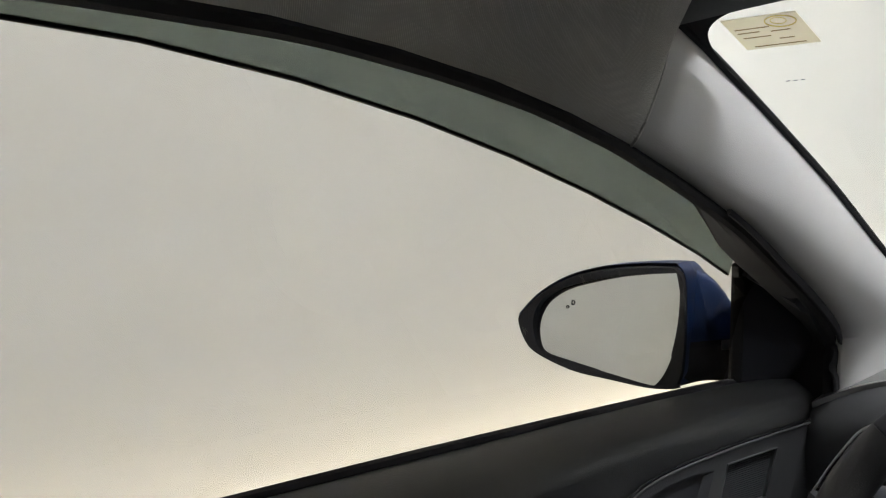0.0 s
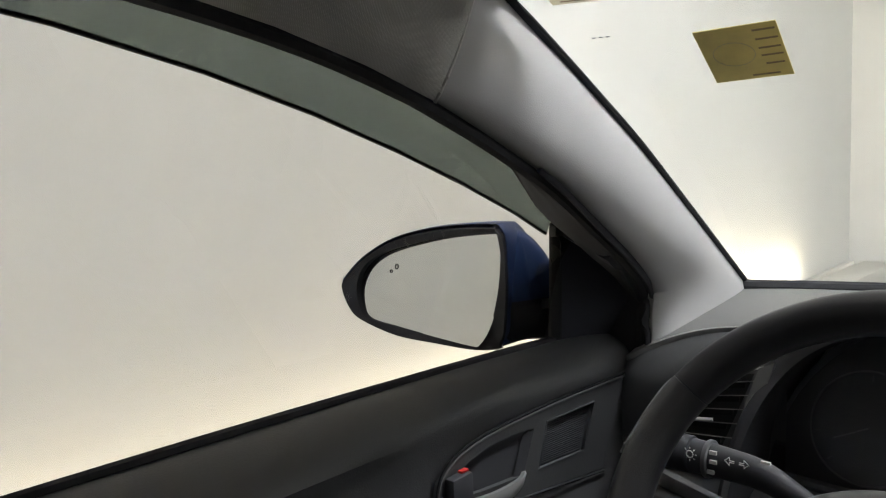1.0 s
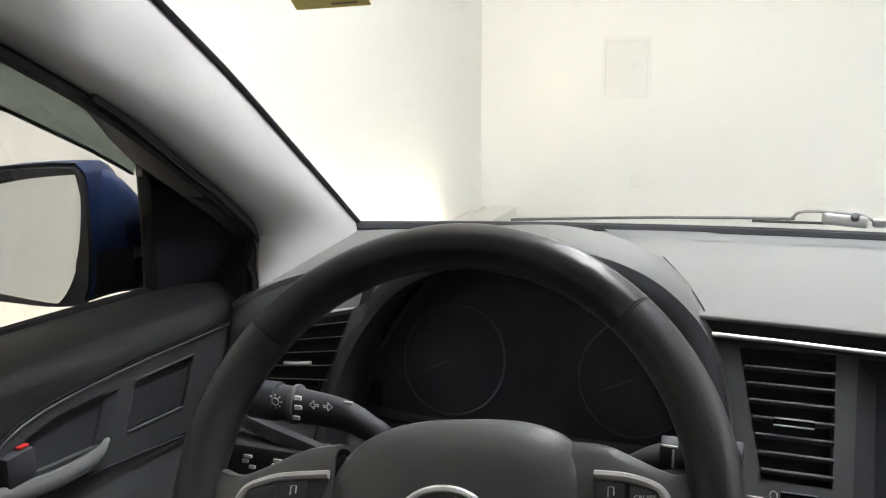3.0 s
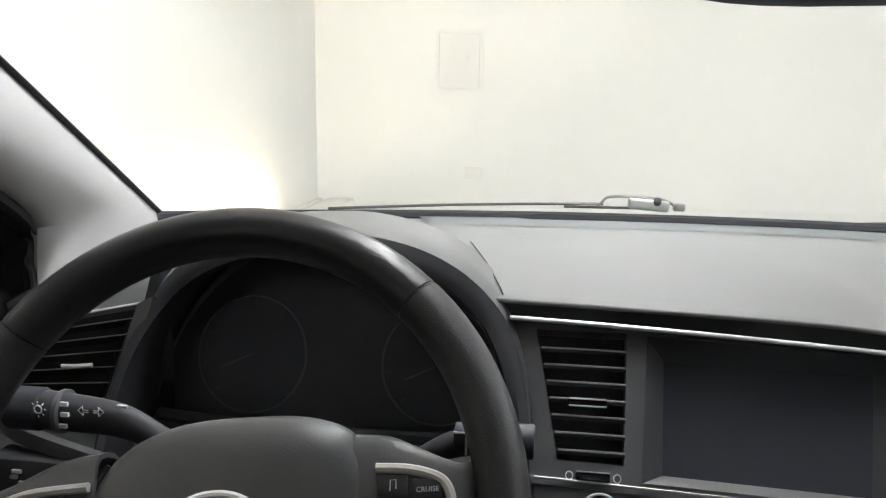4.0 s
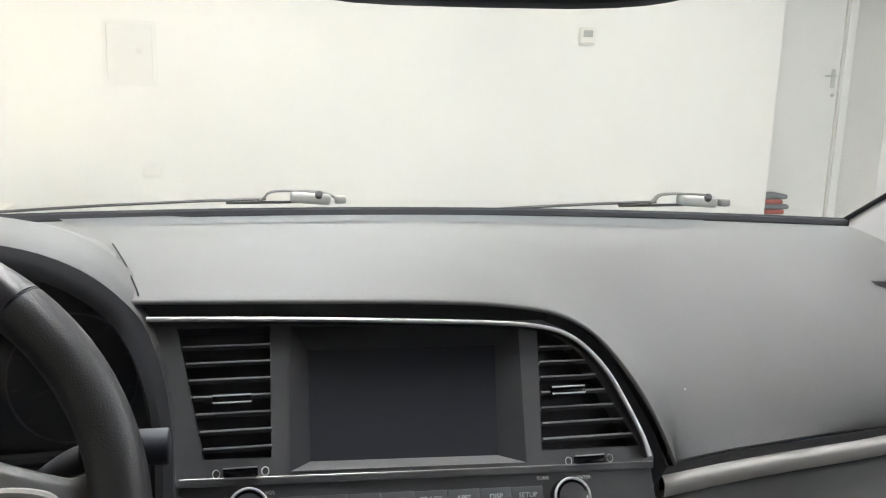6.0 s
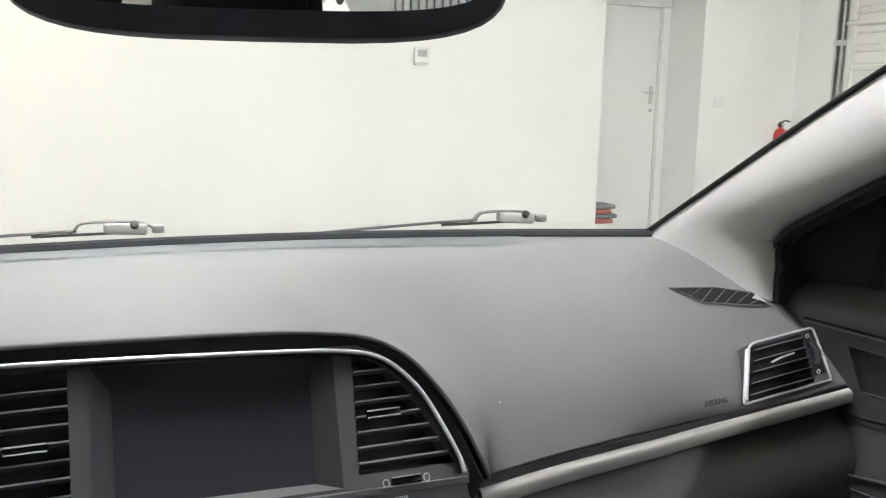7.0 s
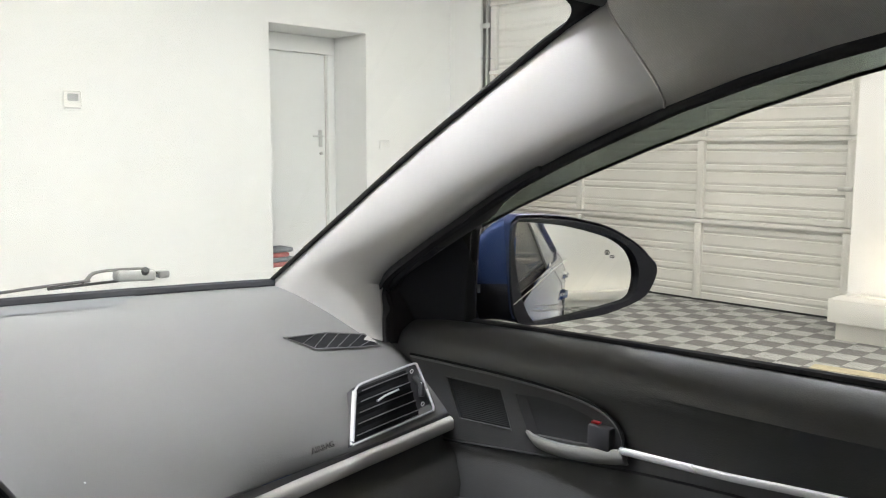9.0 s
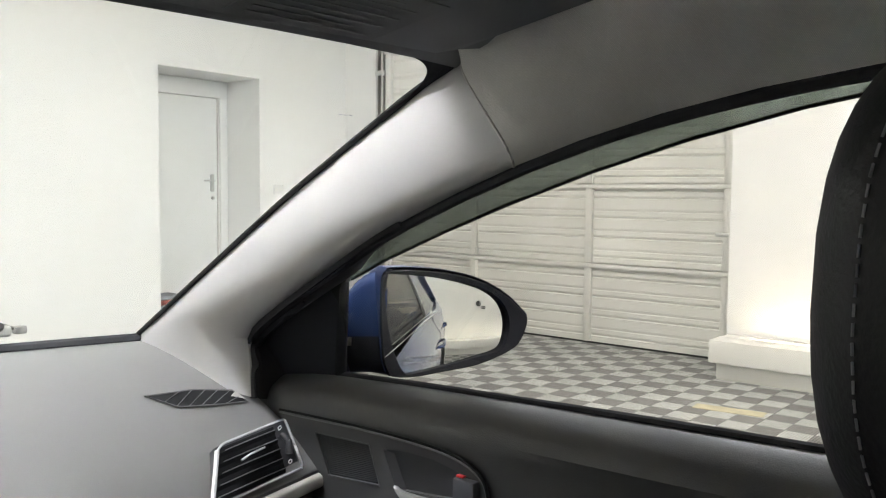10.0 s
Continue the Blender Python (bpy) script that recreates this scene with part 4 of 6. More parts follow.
def side_vent(corners, n_slats, label, framed=True):
    """A slanted outlet: chrome surround, cavity, slats, tab and thumb wheel. corners: TL TR BR BL."""
    tl, tr, br, bl = [Vector(c) + Vector((0, -0.005, 0.003)) for c in corners]
    nrm = (tr - tl).cross(bl - tl).normalized() * -1
    if nrm.y > 0:
        nrm = -nrm

    def pt(u, v, off=0.0):
        return tl.lerp(tr, u).lerp(bl.lerp(br, u), v) + nrm * off

    ring = [pt(p.x, p.y, 0.002) for p in smooth_path([(u, v, 0) for u, v in ((0.12, 0.0), (0.3, 0.0), (0.7, 0.0), (0.92, 0.0), (0.975, 0.02), (0.995, 0.10), (1, 0.5), (1, 0.90), (0.985, 0.975), (0.94, 1.0), (0.5, 1), (0.06, 1), (0.015, 0.985), (0.0, 0.94), (0, 0.5), (0.0, 0.20), (0.02, 0.09), (0.06, 0.02), (0.115, 0.0))], 3)[:-1]]
    if framed:
        t = part("side_vent", tube([p + nrm * 0.0015 for p in ring], 0.0016, 8, 0.0015, up=nrm, closed=True), CHROME, dash, label)
    else:
        arc = [pt(0.98, 0.0, 0.002), pt(0.5, 0.0, 0.004), pt(0.16, 0.0, 0.004), pt(0.03, 0.08, 0.003), pt(0.0, 0.28, 0.002), pt(0.0, 0.62, 0.001), pt(0.03, 1.1, 0.0)]
        t = part("side_vent", tube(smooth_path(arc, 5), 0.0013, 8), CHROME, dash, label)
    if framed:
        part("side_edge", tube([pt(0.008, 0.10, 0.004), pt(0.008, 0.5, 0.004), pt(0.008, 0.95, 0.004)], 0.0030, 8, up=nrm), CHROME, t)
    part("surround", plate([(0.0, 0.0), (1.0, 0.0), (1.0, 1.0), (0.0, 1.0)], [], lambda u, v, off: pt(u, v, off - 0.001), 0.02), BLACKP, t, smooth=False)
    part("cavity", grid([[pt(0.05, 0.05, 0.0005), pt(0.82, 0.05, 0.0005)], [pt(0.05, 0.95, 0.0005), pt(0.82, 0.95, 0.0005)]]), VENTD, t)
    for k in range(n_slats):
        v = 0.14 + 0.74 * k / (n_slats - 1)
        w = 0.07 * (1 - v) if framed else 0.0
        sl = part("slat", grid([[pt(0.05, v, 0.004), pt(0.42, v, 0.0055), pt(0.80, v, 0.004)], [pt(0.05, v + 0.055, 0.0012), pt(0.42, v + 0.055, 0.0012), pt(0.80, v + 0.055, 0.0012)]], thick=0.0015), VENTD, t)
        # grey tube paints the highlight on the slat's front
        part("slat_highlight", tube([pt(0.05 + w, v, 0.0052), pt(0.42, v, 0.0067), pt(0.80 if framed else 0.94, v, 0.0052)], 0.0006, 5), FINP, sl)
    if not framed:
        part("tab", tube([pt(0.43, 0.555, 0.008), pt(0.55, 0.565, 0.010), pt(0.68, 0.560, 0.008)], 0.0019, 8), CHROME, t, "bright tab")
        post = [pt(0.90, 0.02, 0.006), pt(1.02, -0.02, 0.006), pt(1.06, 0.5, 0.010), pt(1.10, 1.0, 0.012), pt(0.96, 1.0, 0.012), pt(0.93, 0.5, 0.010)]
        part("post", grid([[post[0], post[1]], [post[5], post[2]], [post[4], post[3]]], thick=0.006), DARKP, t, "grey post between vent and instruments")
        return t
    part("tab", tube([pt(0.30, 0.44, 0.008), pt(0.40, 0.405, 0.010), pt(0.60, 0.385, 0.008)], 0.0013, 8), CHROME, t, "bright tab")
    part("thumb_wheel", tube([pt(0.885, 0.26, 0.003), pt(0.915, 0.45, 0.008), pt(0.905, 0.66, 0.003)], 0.0042, 10), BLACKP, t)
    part("wheel_edge", tube([pt(0.875, 0.28, 0.006), pt(0.905, 0.45, 0.0115), pt(0.895, 0.64, 0.006)], 0.0006, 6), CHROME, t)
    for v in (0.13, 0.80):
        c = pt(0.89, v, 0.0025)
        r1, u1 = (tr - tl).normalized(), (tl - bl).normalized()
        part("open_mark", tube([c + r1 * 0.0028 * math.cos(a * math.pi / 6) + u1 * 0.0028 * math.sin(a * math.pi / 6) for a in range(12)], 0.0006, 5, closed=True), PRINT, t)
    return t


side_vent([(0.603, 0.720, 0.888), (0.715, 0.732, 0.896), (0.711, 0.693, 0.842), (0.563, 0.675, 0.836)], 5, "slatted side air vent with a chrome surround")
side_vent([(-0.640, 0.700, 0.926), (-0.526, 0.690, 0.954), (-0.556, 0.668, 0.855), (-0.690, 0.680, 0.845)], 6, "slatted driver's air vent with a chrome top edge", framed=False)


def centre_stack():
    t = thing("centre_stack", (0, 0.6, 0.6), "charcoal centre console with display, air vents and radio", "centre console")
    arc = [(0.119, 0.942), (0.140, 0.936), (0.158, 0.925), (0.172, 0.908), (0.184, 0.888), (0.196, 0.861), (0.206, 0.836)]
    outline = [(-0.219, 0.9555), (-0.08, 0.9525), (0.07, 0.9465)] + [(x + 0.004, z + 0.004) for x, z in arc] + [(0.208, 0.830), (-0.188, 0.840)]
    vent_l = [(-0.190, 0.948), (-0.115, 0.948), (-0.116, 0.856), (-0.168, 0.857)]
    vent_r = [(0.118, 0.938), (0.136, 0.932), (0.152, 0.921), (0.166, 0.904), (0.178, 0.882), (0.198, 0.847), (0.109, 0.848)]
    scr = [(-0.0985, 0.947), (0.1005, 0.941), (0.094, 0.8405), (-0.1015, 0.8455)]
    part("face_plate", plate(outline, [vent_l, vent_r, scr], sp, 0.022), STACKP, t, "charcoal plastic console face", smooth=False)
    part("cavity", plate(outline, [], lambda u, v, off: sp(u, v, off - 0.022), 0.004), BLACKP, t, smooth=False)
    # display in its sloping bezel
    inner = [(-0.0835, 0.9315), (0.0815, 0.930), (0.0735, 0.8480), (-0.0845, 0.8525)]
    names = ("bezel_top", "bezel_side", "bezel_foot", "bezel_side")
    for k in range(4):
        a, b, c, d = scr[k], scr[(k + 1) % 4], inner[(k + 1) % 4], inner[k]
        part(names[k], grid([[sp(*a, 0.001), sp(*b, 0.001)], [sp(*d, -0.013), sp(*c, -0.013)]]), (BLACKP, BLACKP, DASH, BLACKP)[k], t)
    part("display", plate([(x * 1.01, z) for x, z in inner], [], lambda u, v, off: sp(u, v, off - 0.013), 0.004), SCREEN, t, "dark switched-off touch display", smooth=False)

    def vent(left, right, zs, tabx, tabz, name):
        v = part(name, plate([(left(zs[0]), zs[0] + 0.004), (right(zs[0]), zs[0] + 0.004), (right(zs[-1]), zs[-1] - 0.004), (left(zs[-1]), zs[-1] - 0.004)], [], lambda u, w, off: sp(u, w, off - 0.018), 0.002), BLACKP, t, "air vent with horizontal slats", smooth=False)
        for z in zs:
            x0, x1 = left(z), right(z)
            if x1 - x0 < 0.012:
                continue
            sl = part("slat", grid([[sp(x0, z + 0.0010, 0.001), sp(x1, z + 0.0010, 0.001)], [sp(x0, z + 0.0000, 0.0022), sp(x1, z + 0.0000, 0.0022)], [sp(x0, z - 0.0012, 0.001), sp(x1, z - 0.0012, 0.001)], [sp(x0, z + 0.004, -0.016), sp(x1, z + 0.004, -0.016)]], thick=0.0006), BLACKP, v)
            # the slat's soft highlight is painted as a paler tube
            part("slat_highlight", tube([sp(x0 + 0.001, z + 0.0012, 0.0024), sp(x1, z + 0.0012, 0.0024)], 0.0008, 5), SLAT, sl)
        part("tab", turned(box(-0.0155, 0.0155, -0.0025, 0.0025, -0.003, 0.004, 0.0012), Matrix.Translation(sp(tabx, tabz, 0.004)) @ pose(0, 0, 0, -31)), GLOSSB, v, "vent tab with a bright edge")
        for dz in (0.0022, -0.0028):
            part("bright_edge", tube([sp(tabx - 0.015, tabz + dz, 0.0075), sp(tabx + 0.015, tabz + dz, 0.0075)], 0.0007, 6), CHROME, v)

    zs = [0.9334 - 0.0118 * k for k in range(7)]
    vent(lambda z: -0.189 + (0.947 - z) * 0.235, lambda z: -0.1155, zs, -0.1459, 0.8965, "centre_vent_left")
    zr = [0.9232 - 0.0114 * k for k in range(7)]

    def arcx(z):
        pts = vent_r[:6]
        for (xa, za), (xb, zb) in zip(pts, pts[1:]):
            if za >= z >= zb:
                return xa + (xb - xa) * (za - z) / (za - zb)
        return pts[-1][0]

    vent(lambda z: 0.1095 + (z - 0.848) * 0.094, lambda z: arcx(z) - 0.001, zr, 0.1378, 0.8905, "centre_vent_right")
    # chrome line round the stack
    line = smooth_path([sp(x, z, 0.010) for x, z in ((-0.2125, 0.9535), (-0.148, 0.9518), (-0.0538, 0.9486), (0.0413, 0.9444), (0.0892, 0.9417), (0.118, 0.9384), (0.1408, 0.9322), (0.1588, 0.9200), (0.1745, 0.9022), (0.1865, 0.8800), (0.1984, 0.8525), (0.2015, 0.8377))], 5)
    part("chrome_strip", tube(line, 0.0021, 10), CHROME, t, "thin bright chrome strip")
    part("strip_backing", grid([[p, p + Vector((0, 0.012, -0.008))] for p in line], thick=0.001), BLACKP, t)
    part("chrome_strip", tube([sp(0.2065, 0.8345, 0.0025), sp(0.0, 0.8395, 0.0025), sp(-0.186, 0.8445, 0.0025)], 0.0008, 8), HANDLE, t)
    # thumb wheels under the vents
    for x, z in ((-0.140, 0.8470), (0.150, 0.8392)):
        part("thumb_wheel", turned(box(-0.0135, 0.0135, -0.003, 0.003, -0.0035, 0.0035, 0.0015), Matrix.Translation(sp(x, z, 0.001)) @ pose(0, 0, 0, -31)), GLOSSB, t, "ribbed vent thumb wheel")
        part("bright_edge", tube([sp(x - 0.013, z + 0.003, 0.004), sp(x + 0.013, z + 0.003, 0.004)], 0.0006, 5), CHROME, t)
        for dx in (-0.0185, 0.0190):
            part("open_mark", tube([sp(x + dx + 0.0028 * math.cos(a * math.pi / 6), z + 0.0028 * math.sin(a * math.pi / 6), 0.0006) for a in range(12)], 0.00045, 5, closed=True), PRINT, t)
    # radio panel
    low = [(-0.186, 0.842), (0.2065, 0.832), (0.205, 0.70), (-0.19, 0.70)]
    part("radio_panel", plate(low, [], lambda u, v, off: sp(u, v, off - 0.002), 0.02), DARKP, t, "charcoal radio panel", smooth=False)
    for x, z in ((-0.1342, 0.8226), (0.1265, 0.8137)):
        ax = (0, -0.857, 0.514)
        k = part("knob", disc(sp(x, z, 0.006), ax, 0.0155, 0.016, 32, 0.002), GLOSSB, t, "round knob with a chrome ring")
        part("ring", tube([sp(x + 0.0150 * math.cos(a * math.pi / 16), z + 0.0150 * 0.857 * math.sin(a * math.pi / 16), 0.014) for a in range(32)], 0.0011, 6, closed=True), CHROME, k)
        part("cap", disc(sp(x, z, 0.0145), ax, 0.0115, 0.001, 32), DARKP, k)
    txt = ("RADIO", "MEDIA", "PHONE", "SEEK", "TRACK", "APPS", "DISP", "SETUP")
    wd = 0.0268
    for k, s in enumerate(txt):
        x = -0.0985 + k * 0.0272
        z = 0.8230 - k * 0.00075
        b = part("radio_button", plate([(x - wd / 2, z + 0.006), (x + wd / 2, z + 0.0058), (x + wd / 2, z - 0.014), (x - wd / 2, z - 0.0138)], [], lambda u, v, off: sp(u, v, off + 0.0015), 0.004, 0.0004), STACKP, t)
        words(s, 0.0058, facing(sp(x, z, 0.0022), (1, 0, -0.028), (0, 0.514, 0.857)), PRINT, b, 0.0001)
    for s, x, z in (("VOL", -0.1175, 0.8345), ("TUNE", 0.1065, 0.8305), ("ENTER", 0.1430, 0.8290)):
        words(s, 0.0042, facing(sp(x, z - 0.002, 0.0012), (1, 0, 0), (0, 0.514, 0.857)), PRINT, t, 0.0001)
    return t


centre_stack()


# ---- instrument cluster ----
def cluster():
    t = thing("instrument_cluster", (-0.368, 0.74, 0.86), "unlit instrument cluster under a deep hood", "instruments")
    cx = -0.3745

    def arch(y, hw, top, base, n=24, e=2.4):
        out = []
        for k in range(n + 1):
            a = math.pi * k / n
            c, s = math.cos(a), math.sin(a)
            out.append(Vector((cx + hw * math.copysign(abs(c) ** (2 / e), c), y, base + (top - base) * abs(s) ** (2 / e))))
        return out

    outer = [arch(y, hw, top, base, n=48, e=e) for y, hw, top, base, e in ((1.03, 0.085, 0.961, 0.935, 2), (0.97, 0.115, 0.980, 0.932, 2), (0.92, 0.131, 0.996, 0.928, 2), (0.86, 0.148, 1.013, 0.91, 2.05), (0.81, 0.158, 1.024, 0.89, 2.05), (0.77, 0.173, 1.030, 0.87, 2.4), (0.735, 0.180, 1.032, 0.85, 2.45), (0.710, 0.185, 1.031, 0.845, 2.5), (0.695, 0.187, 1.029, 0.842, 2.5), (0.684, 0.1845, 1.025, 0.840, 2.5))]
    def legs(a, lean):
        """The hood's edge carried on down to the knee panel, leaning toward the seat."""
        r, l = a[0], a[-1]
        a = [Vector((r.x + 0.006, r.y, 0.77)), Vector((r.x + 0.003, r.y, r.z - 0.03))] + a + [Vector((l.x - 0.003, l.y, l.z - 0.03)), Vector((l.x - 0.006, l.y, 0.77))]
        return [p + Vector((0, -0.55 * lean * max(0.0, 0.955 - p.z), 0)) for p in a]

    outer[-5:] = [legs(a, w) for a, w in zip(outer[-5:], (0.0, 0.5, 0.85, 1.0, 1.0))]
    crown = slice(9, -9)
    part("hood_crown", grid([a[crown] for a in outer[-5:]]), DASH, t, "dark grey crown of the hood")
    # flanks share the crown's plastic; their shade is put into darker colours
    part("hood_flank", grid([a[:10] for a in outer[-5:]]), DARKP, t, "hood flank coloured darker for its shade")
    part("hood_flank", grid([a[-10:] for a in outer[-5:]]), DULLB, t, "hood flank coloured black for its deeper shade")
    outer = outer[:-4]
    outer[-1] = outer[-1][2:-2]
    part("hood", grid(outer), DASH, t, "dark grey hood over the instruments")
    inner = [arch(y, hw, top, base, n=48, e=2.5) for y, hw, top, base in ((0.684, 0.1843, 1.0248, 0.840), (0.678, 0.1815, 1.020, 0.838), (0.674, 0.178, 1.014, 0.836), (0.673, 0.172, 1.008, 0.835), (0.69, 0.166, 1.005, 0.835), (0.80, 0.168, 1.012, 0.835))]
    inner = [legs(a, w) for a, w in zip(inner, (1.0, 1.0, 1.0, 0.95, 0.8, 0.0))]
    part("hood_seam", tube(smooth_path([(-0.270, 0.900, 0.9795), (-0.2585, 0.8565, 0.9800), (-0.2440, 0.8016, 0.9794), (-0.2315, 0.7484, 0.9782), (-0.2212, 0.7060, 0.9752), (-0.2190, 0.6950, 0.9700)], 4), 0.0005, 6, 0.0008), DULLB, t, "dark joint between hood and dashboard")
    part("hood_lining", grid(inner), DULLB, t, "matt black hood lining and rolled lip")

    def gp(x, z, off=0.0):
        return Vector((x, 0.73 + 0.3 * (z - 0.92) - 0.958 * off, z + 0.287 * off))

    part("dial_face", plate([(p.x, p.z) for p in arch(0, 0.172, 1.018, 0.835, e=2)] + [(cx - 0.172, 0.80), (cx + 0.172, 0.80)], [], gp, 0.01), DIALB, t, smooth=False)
    for gx, ang in ((-0.4535, 205), (-0.2775, 205)):
        d = part("dial", tube([gp(gx + 0.0520 * math.cos(a * math.pi / 32), 0.8985 + 0.0515 * math.sin(a * math.pi / 32), 0.004) for a in range(64)], 0.0011, 6, closed=True), DIM, t, "unlit round dial with a thin ring")
        part("dial_plate", plate([(gx + 0.05 * math.cos(a * math.pi / 20), 0.8985 + 0.05 * math.sin(a * math.pi / 20)) for a in range(40)], [], lambda u, v, off: gp(u, v, off + 0.002), 0.001), DIALB, d, smooth=False)
        a = radians(ang)
        part("needle", tube([gp(gx, 0.8985, 0.006), gp(gx + 0.032 * math.cos(a), 0.8985 + 0.032 * math.sin(a), 0.006)], 0.0008, 6), DIM, d)
        for k in range(9):
            b = radians(225 - 270 * k / 8)
            part("tick", tube([gp(gx + 0.043 * math.cos(b), 0.8985 + 0.043 * math.sin(b), 0.003), gp(gx + 0.048 * math.cos(b), 0.8985 + 0.048 * math.sin(b), 0.003)], 0.0005, 4), DIM, d)
    part("lens", plate([(p.x, p.z) for p in arch(0, 0.165, 1.005, 0.835, e=2)], [], lambda u, v, off: gp(u, v, off + 0.012), 0.001), glass("cluster_lens", (0.78, 0.78, 0.80), 0.30, rough=0.6), t, "clear instrument lens", smooth=False, shadow=False)
    rim = [gp(cx - 0.16, 0.842, 0.016), gp(cx - 0.05, 0.838, 0.03), gp(cx + 0.05, 0.838, 0.03), gp(cx + 0.15, 0.838, 0.016)]
    part("lower_rim", tube(smooth_path(rim), 0.006, 8), BLACKP, t)
    # inner left cheek and lower panel under the hood
    part("cheek", grid([[Vector((-0.522, 0.685, 0.985)), Vector((-0.560, 0.668, 0.835))], [Vector((-0.530, 0.765, 0.985)), Vector((-0.555, 0.735, 0.835))]], thick=0.008), BEZEL, t)


cluster()


def lower_left():
    """The panel under the instruments, with the silver strip and the switch by the driver's knee."""
    rows = [[Vector((x, y + 0.02 * abs(x + 0.37) + back * (0.86 - z) * 6, z)) for y, z in ((0.70, 0.845), (0.655, 0.835), (0.625, 0.815), (0.615, 0.77), (0.63, 0.66), (0.70, 0.5))] for x, back in ((-0.700, 0.22), (-0.685, 0.10), (-0.66, 0.02), (-0.6, 0), (-0.5, 0), (-0.37, 0), (-0.25, 0), (-0.185, 0))]
    part("knee_panel", grid(rows, thick=0.006), DARKP, dash, "dark plastic panel below the instruments")
    part("silver_trim", tube(smooth_path([(-0.665, 0.640, 0.860), (-0.62, 0.615, 0.853), (-0.54, 0.603, 0.838), (-0.48, 0.61, 0.82)]), 0.010, 8, 0.006), STACKP, dash, "charcoal strip beside the steering column")
    sw = part("switch_pack", box(-0.640, -0.540, 0.594, 0.625, 0.795, 0.840, 0.004), BLACKP, dash, "black switch pack")
    for x in (-0.612, -0.581):
        for dx, dz, w in ((0.0, 0.004, 0.004), (-0.003, -0.001, 0.003), (0.004, -0.006, 0.003)):
            part("switch_mark", box(x + dx - w, x + dx + w, 0.5915, 0.5940, 0.826 + dz - 0.0014, 0.826 + dz + 0.0014), PRINT, sw, smooth=False)
    col = [[Vector((-0.377 + w * math.cos(a * math.pi / 8), y + 0.35 * h * math.sin(a * math.pi / 8), z + h * math.sin(a * math.pi / 8))) for a in range(16)] for y, z, w, h in ((0.50, 0.845, 0.070, 0.040), (0.56, 0.828, 0.080, 0.045), (0.66, 0.795, 0.095, 0.050))]
    part("column_shroud", grid(col, closed=True, caps=True), DARKP, dash, "dark steering column shroud")


lower_left()


def stalk(side):
    if side < 0:
        path = [(-0.425, 0.545, 0.872), (-0.455, 0.543, 0.891), (-0.485, 0.542, 0.905), (-0.525, 0.540, 0.910), (-0.565, 0.538, 0.912)]
        lab = "black turn signal stalk with white symbols"
    else:
        path = [(-0.31, 0.556, 0.858), (-0.28, 0.558, 0.876), (-0.25, 0.560, 0.895), (-0.22, 0.562, 0.902), (-0.190, 0.562, 0.903)]
        lab = "black wiper stalk with white symbols"
    t = thing("column_stalk", path[0], lab, "control stalk", "steering column stalks")
    p = smooth_path(path, 5)
    rows = []
    for i, c in enumerate(p):
        u = i / (len(p) - 1)
        k = 1.0 if side < 0 else 0.78
        r, w = k * (0.0100 + 0.0055 * u), k * (0.009 + 0.004 * u)
        rows.append([c + Vector((0, w * math.cos(a * math.pi / 8), r * math.sin(a * math.pi / 8))) for a in range(16)])
    part("arm", grid(rows, closed=True, caps=True), BLACKP, t)
    e = Vector(path[-1])
    sgn = -1 if side < 0 else 1
    k = part("end_knob", disc(e + Vector((sgn * -0.008, 0, 0)), (1, 0, 0), 0.0160 if side < 0 else 0.0125, 0.026, 24, 0.002), BEZEL, t)
    if side < 0:
        part("collar", disc(Vector((-0.5295, 0.5395, 0.9108)), (1, 0, 0), 0.0163, 0.004, 24, 0.0008), STACKP, t, "grey ring on the stalk")
    if side < 0:
        c = Vector((-0.541, 0.5255, 0.917))
        part("lamp_mark", tube([c + Vector((0.003 * math.cos(a * math.pi / 5), -0.0002, 0.003 * math.sin(a * math.pi / 5))) for a in range(10)], 0.0006, 5, closed=True), PRINT, k)
        for a in range(8):
            d = Vector((math.cos(a * math.pi / 4), 0, math.sin(a * math.pi / 4)))
            part("ray", tube([c + d * 0.0046, c + d * 0.0062], 0.0005, 4), PRINT, k)
        for x, z in ((-0.521, 0.922), (-0.521, 0.914), (-0.523, 0.905)):
            part("switch_mark", box(x - 0.003, x + 0.003, 0.5252, 0.5275, z - 0.0015, z + 0.0015), PRINT, t, smooth=False)
        for s2 in (-1, 1):
            c = Vector((-0.502 + s2 * 0.002, 0.5285, 0.9175))
            part("arrow", tube([c, c + Vector((s2 * 0.004, 0, 0)), c + Vector((s2 * 0.004, 0, 0.0028)), c + Vector((s2 * 0.008, 0, -0.0005)), c + Vector((s2 * 0.004, 0, -0.004)), c + Vector((s2 * 0.004, 0, -0.0015)), c + Vector((0, 0, -0.0015))], 0.0005, 4), PRINT, t)
        part("switch_mark", box(-0.484, -0.476, 0.5315, 0.534, 0.9195, 0.9215), PRINT, t, smooth=False)
    else:
        part("ring_band", disc(Vector((-0.236, 0.561, 0.9025)), (1, 0, 0), 0.0112, 0.012, 24, 0.001), BEZEL, t)
        part("scale_mark", box(-0.2335, -0.2318, 0.5492, 0.5505, 0.895, 0.909), PRINT, t, smooth=False)
        part("scale_mark", box(-0.242, -0.230, 0.5510, 0.5525, 0.9100, 0.9112), PRINT, t, smooth=False)
    return t


stalk(-1)
stalk(1)


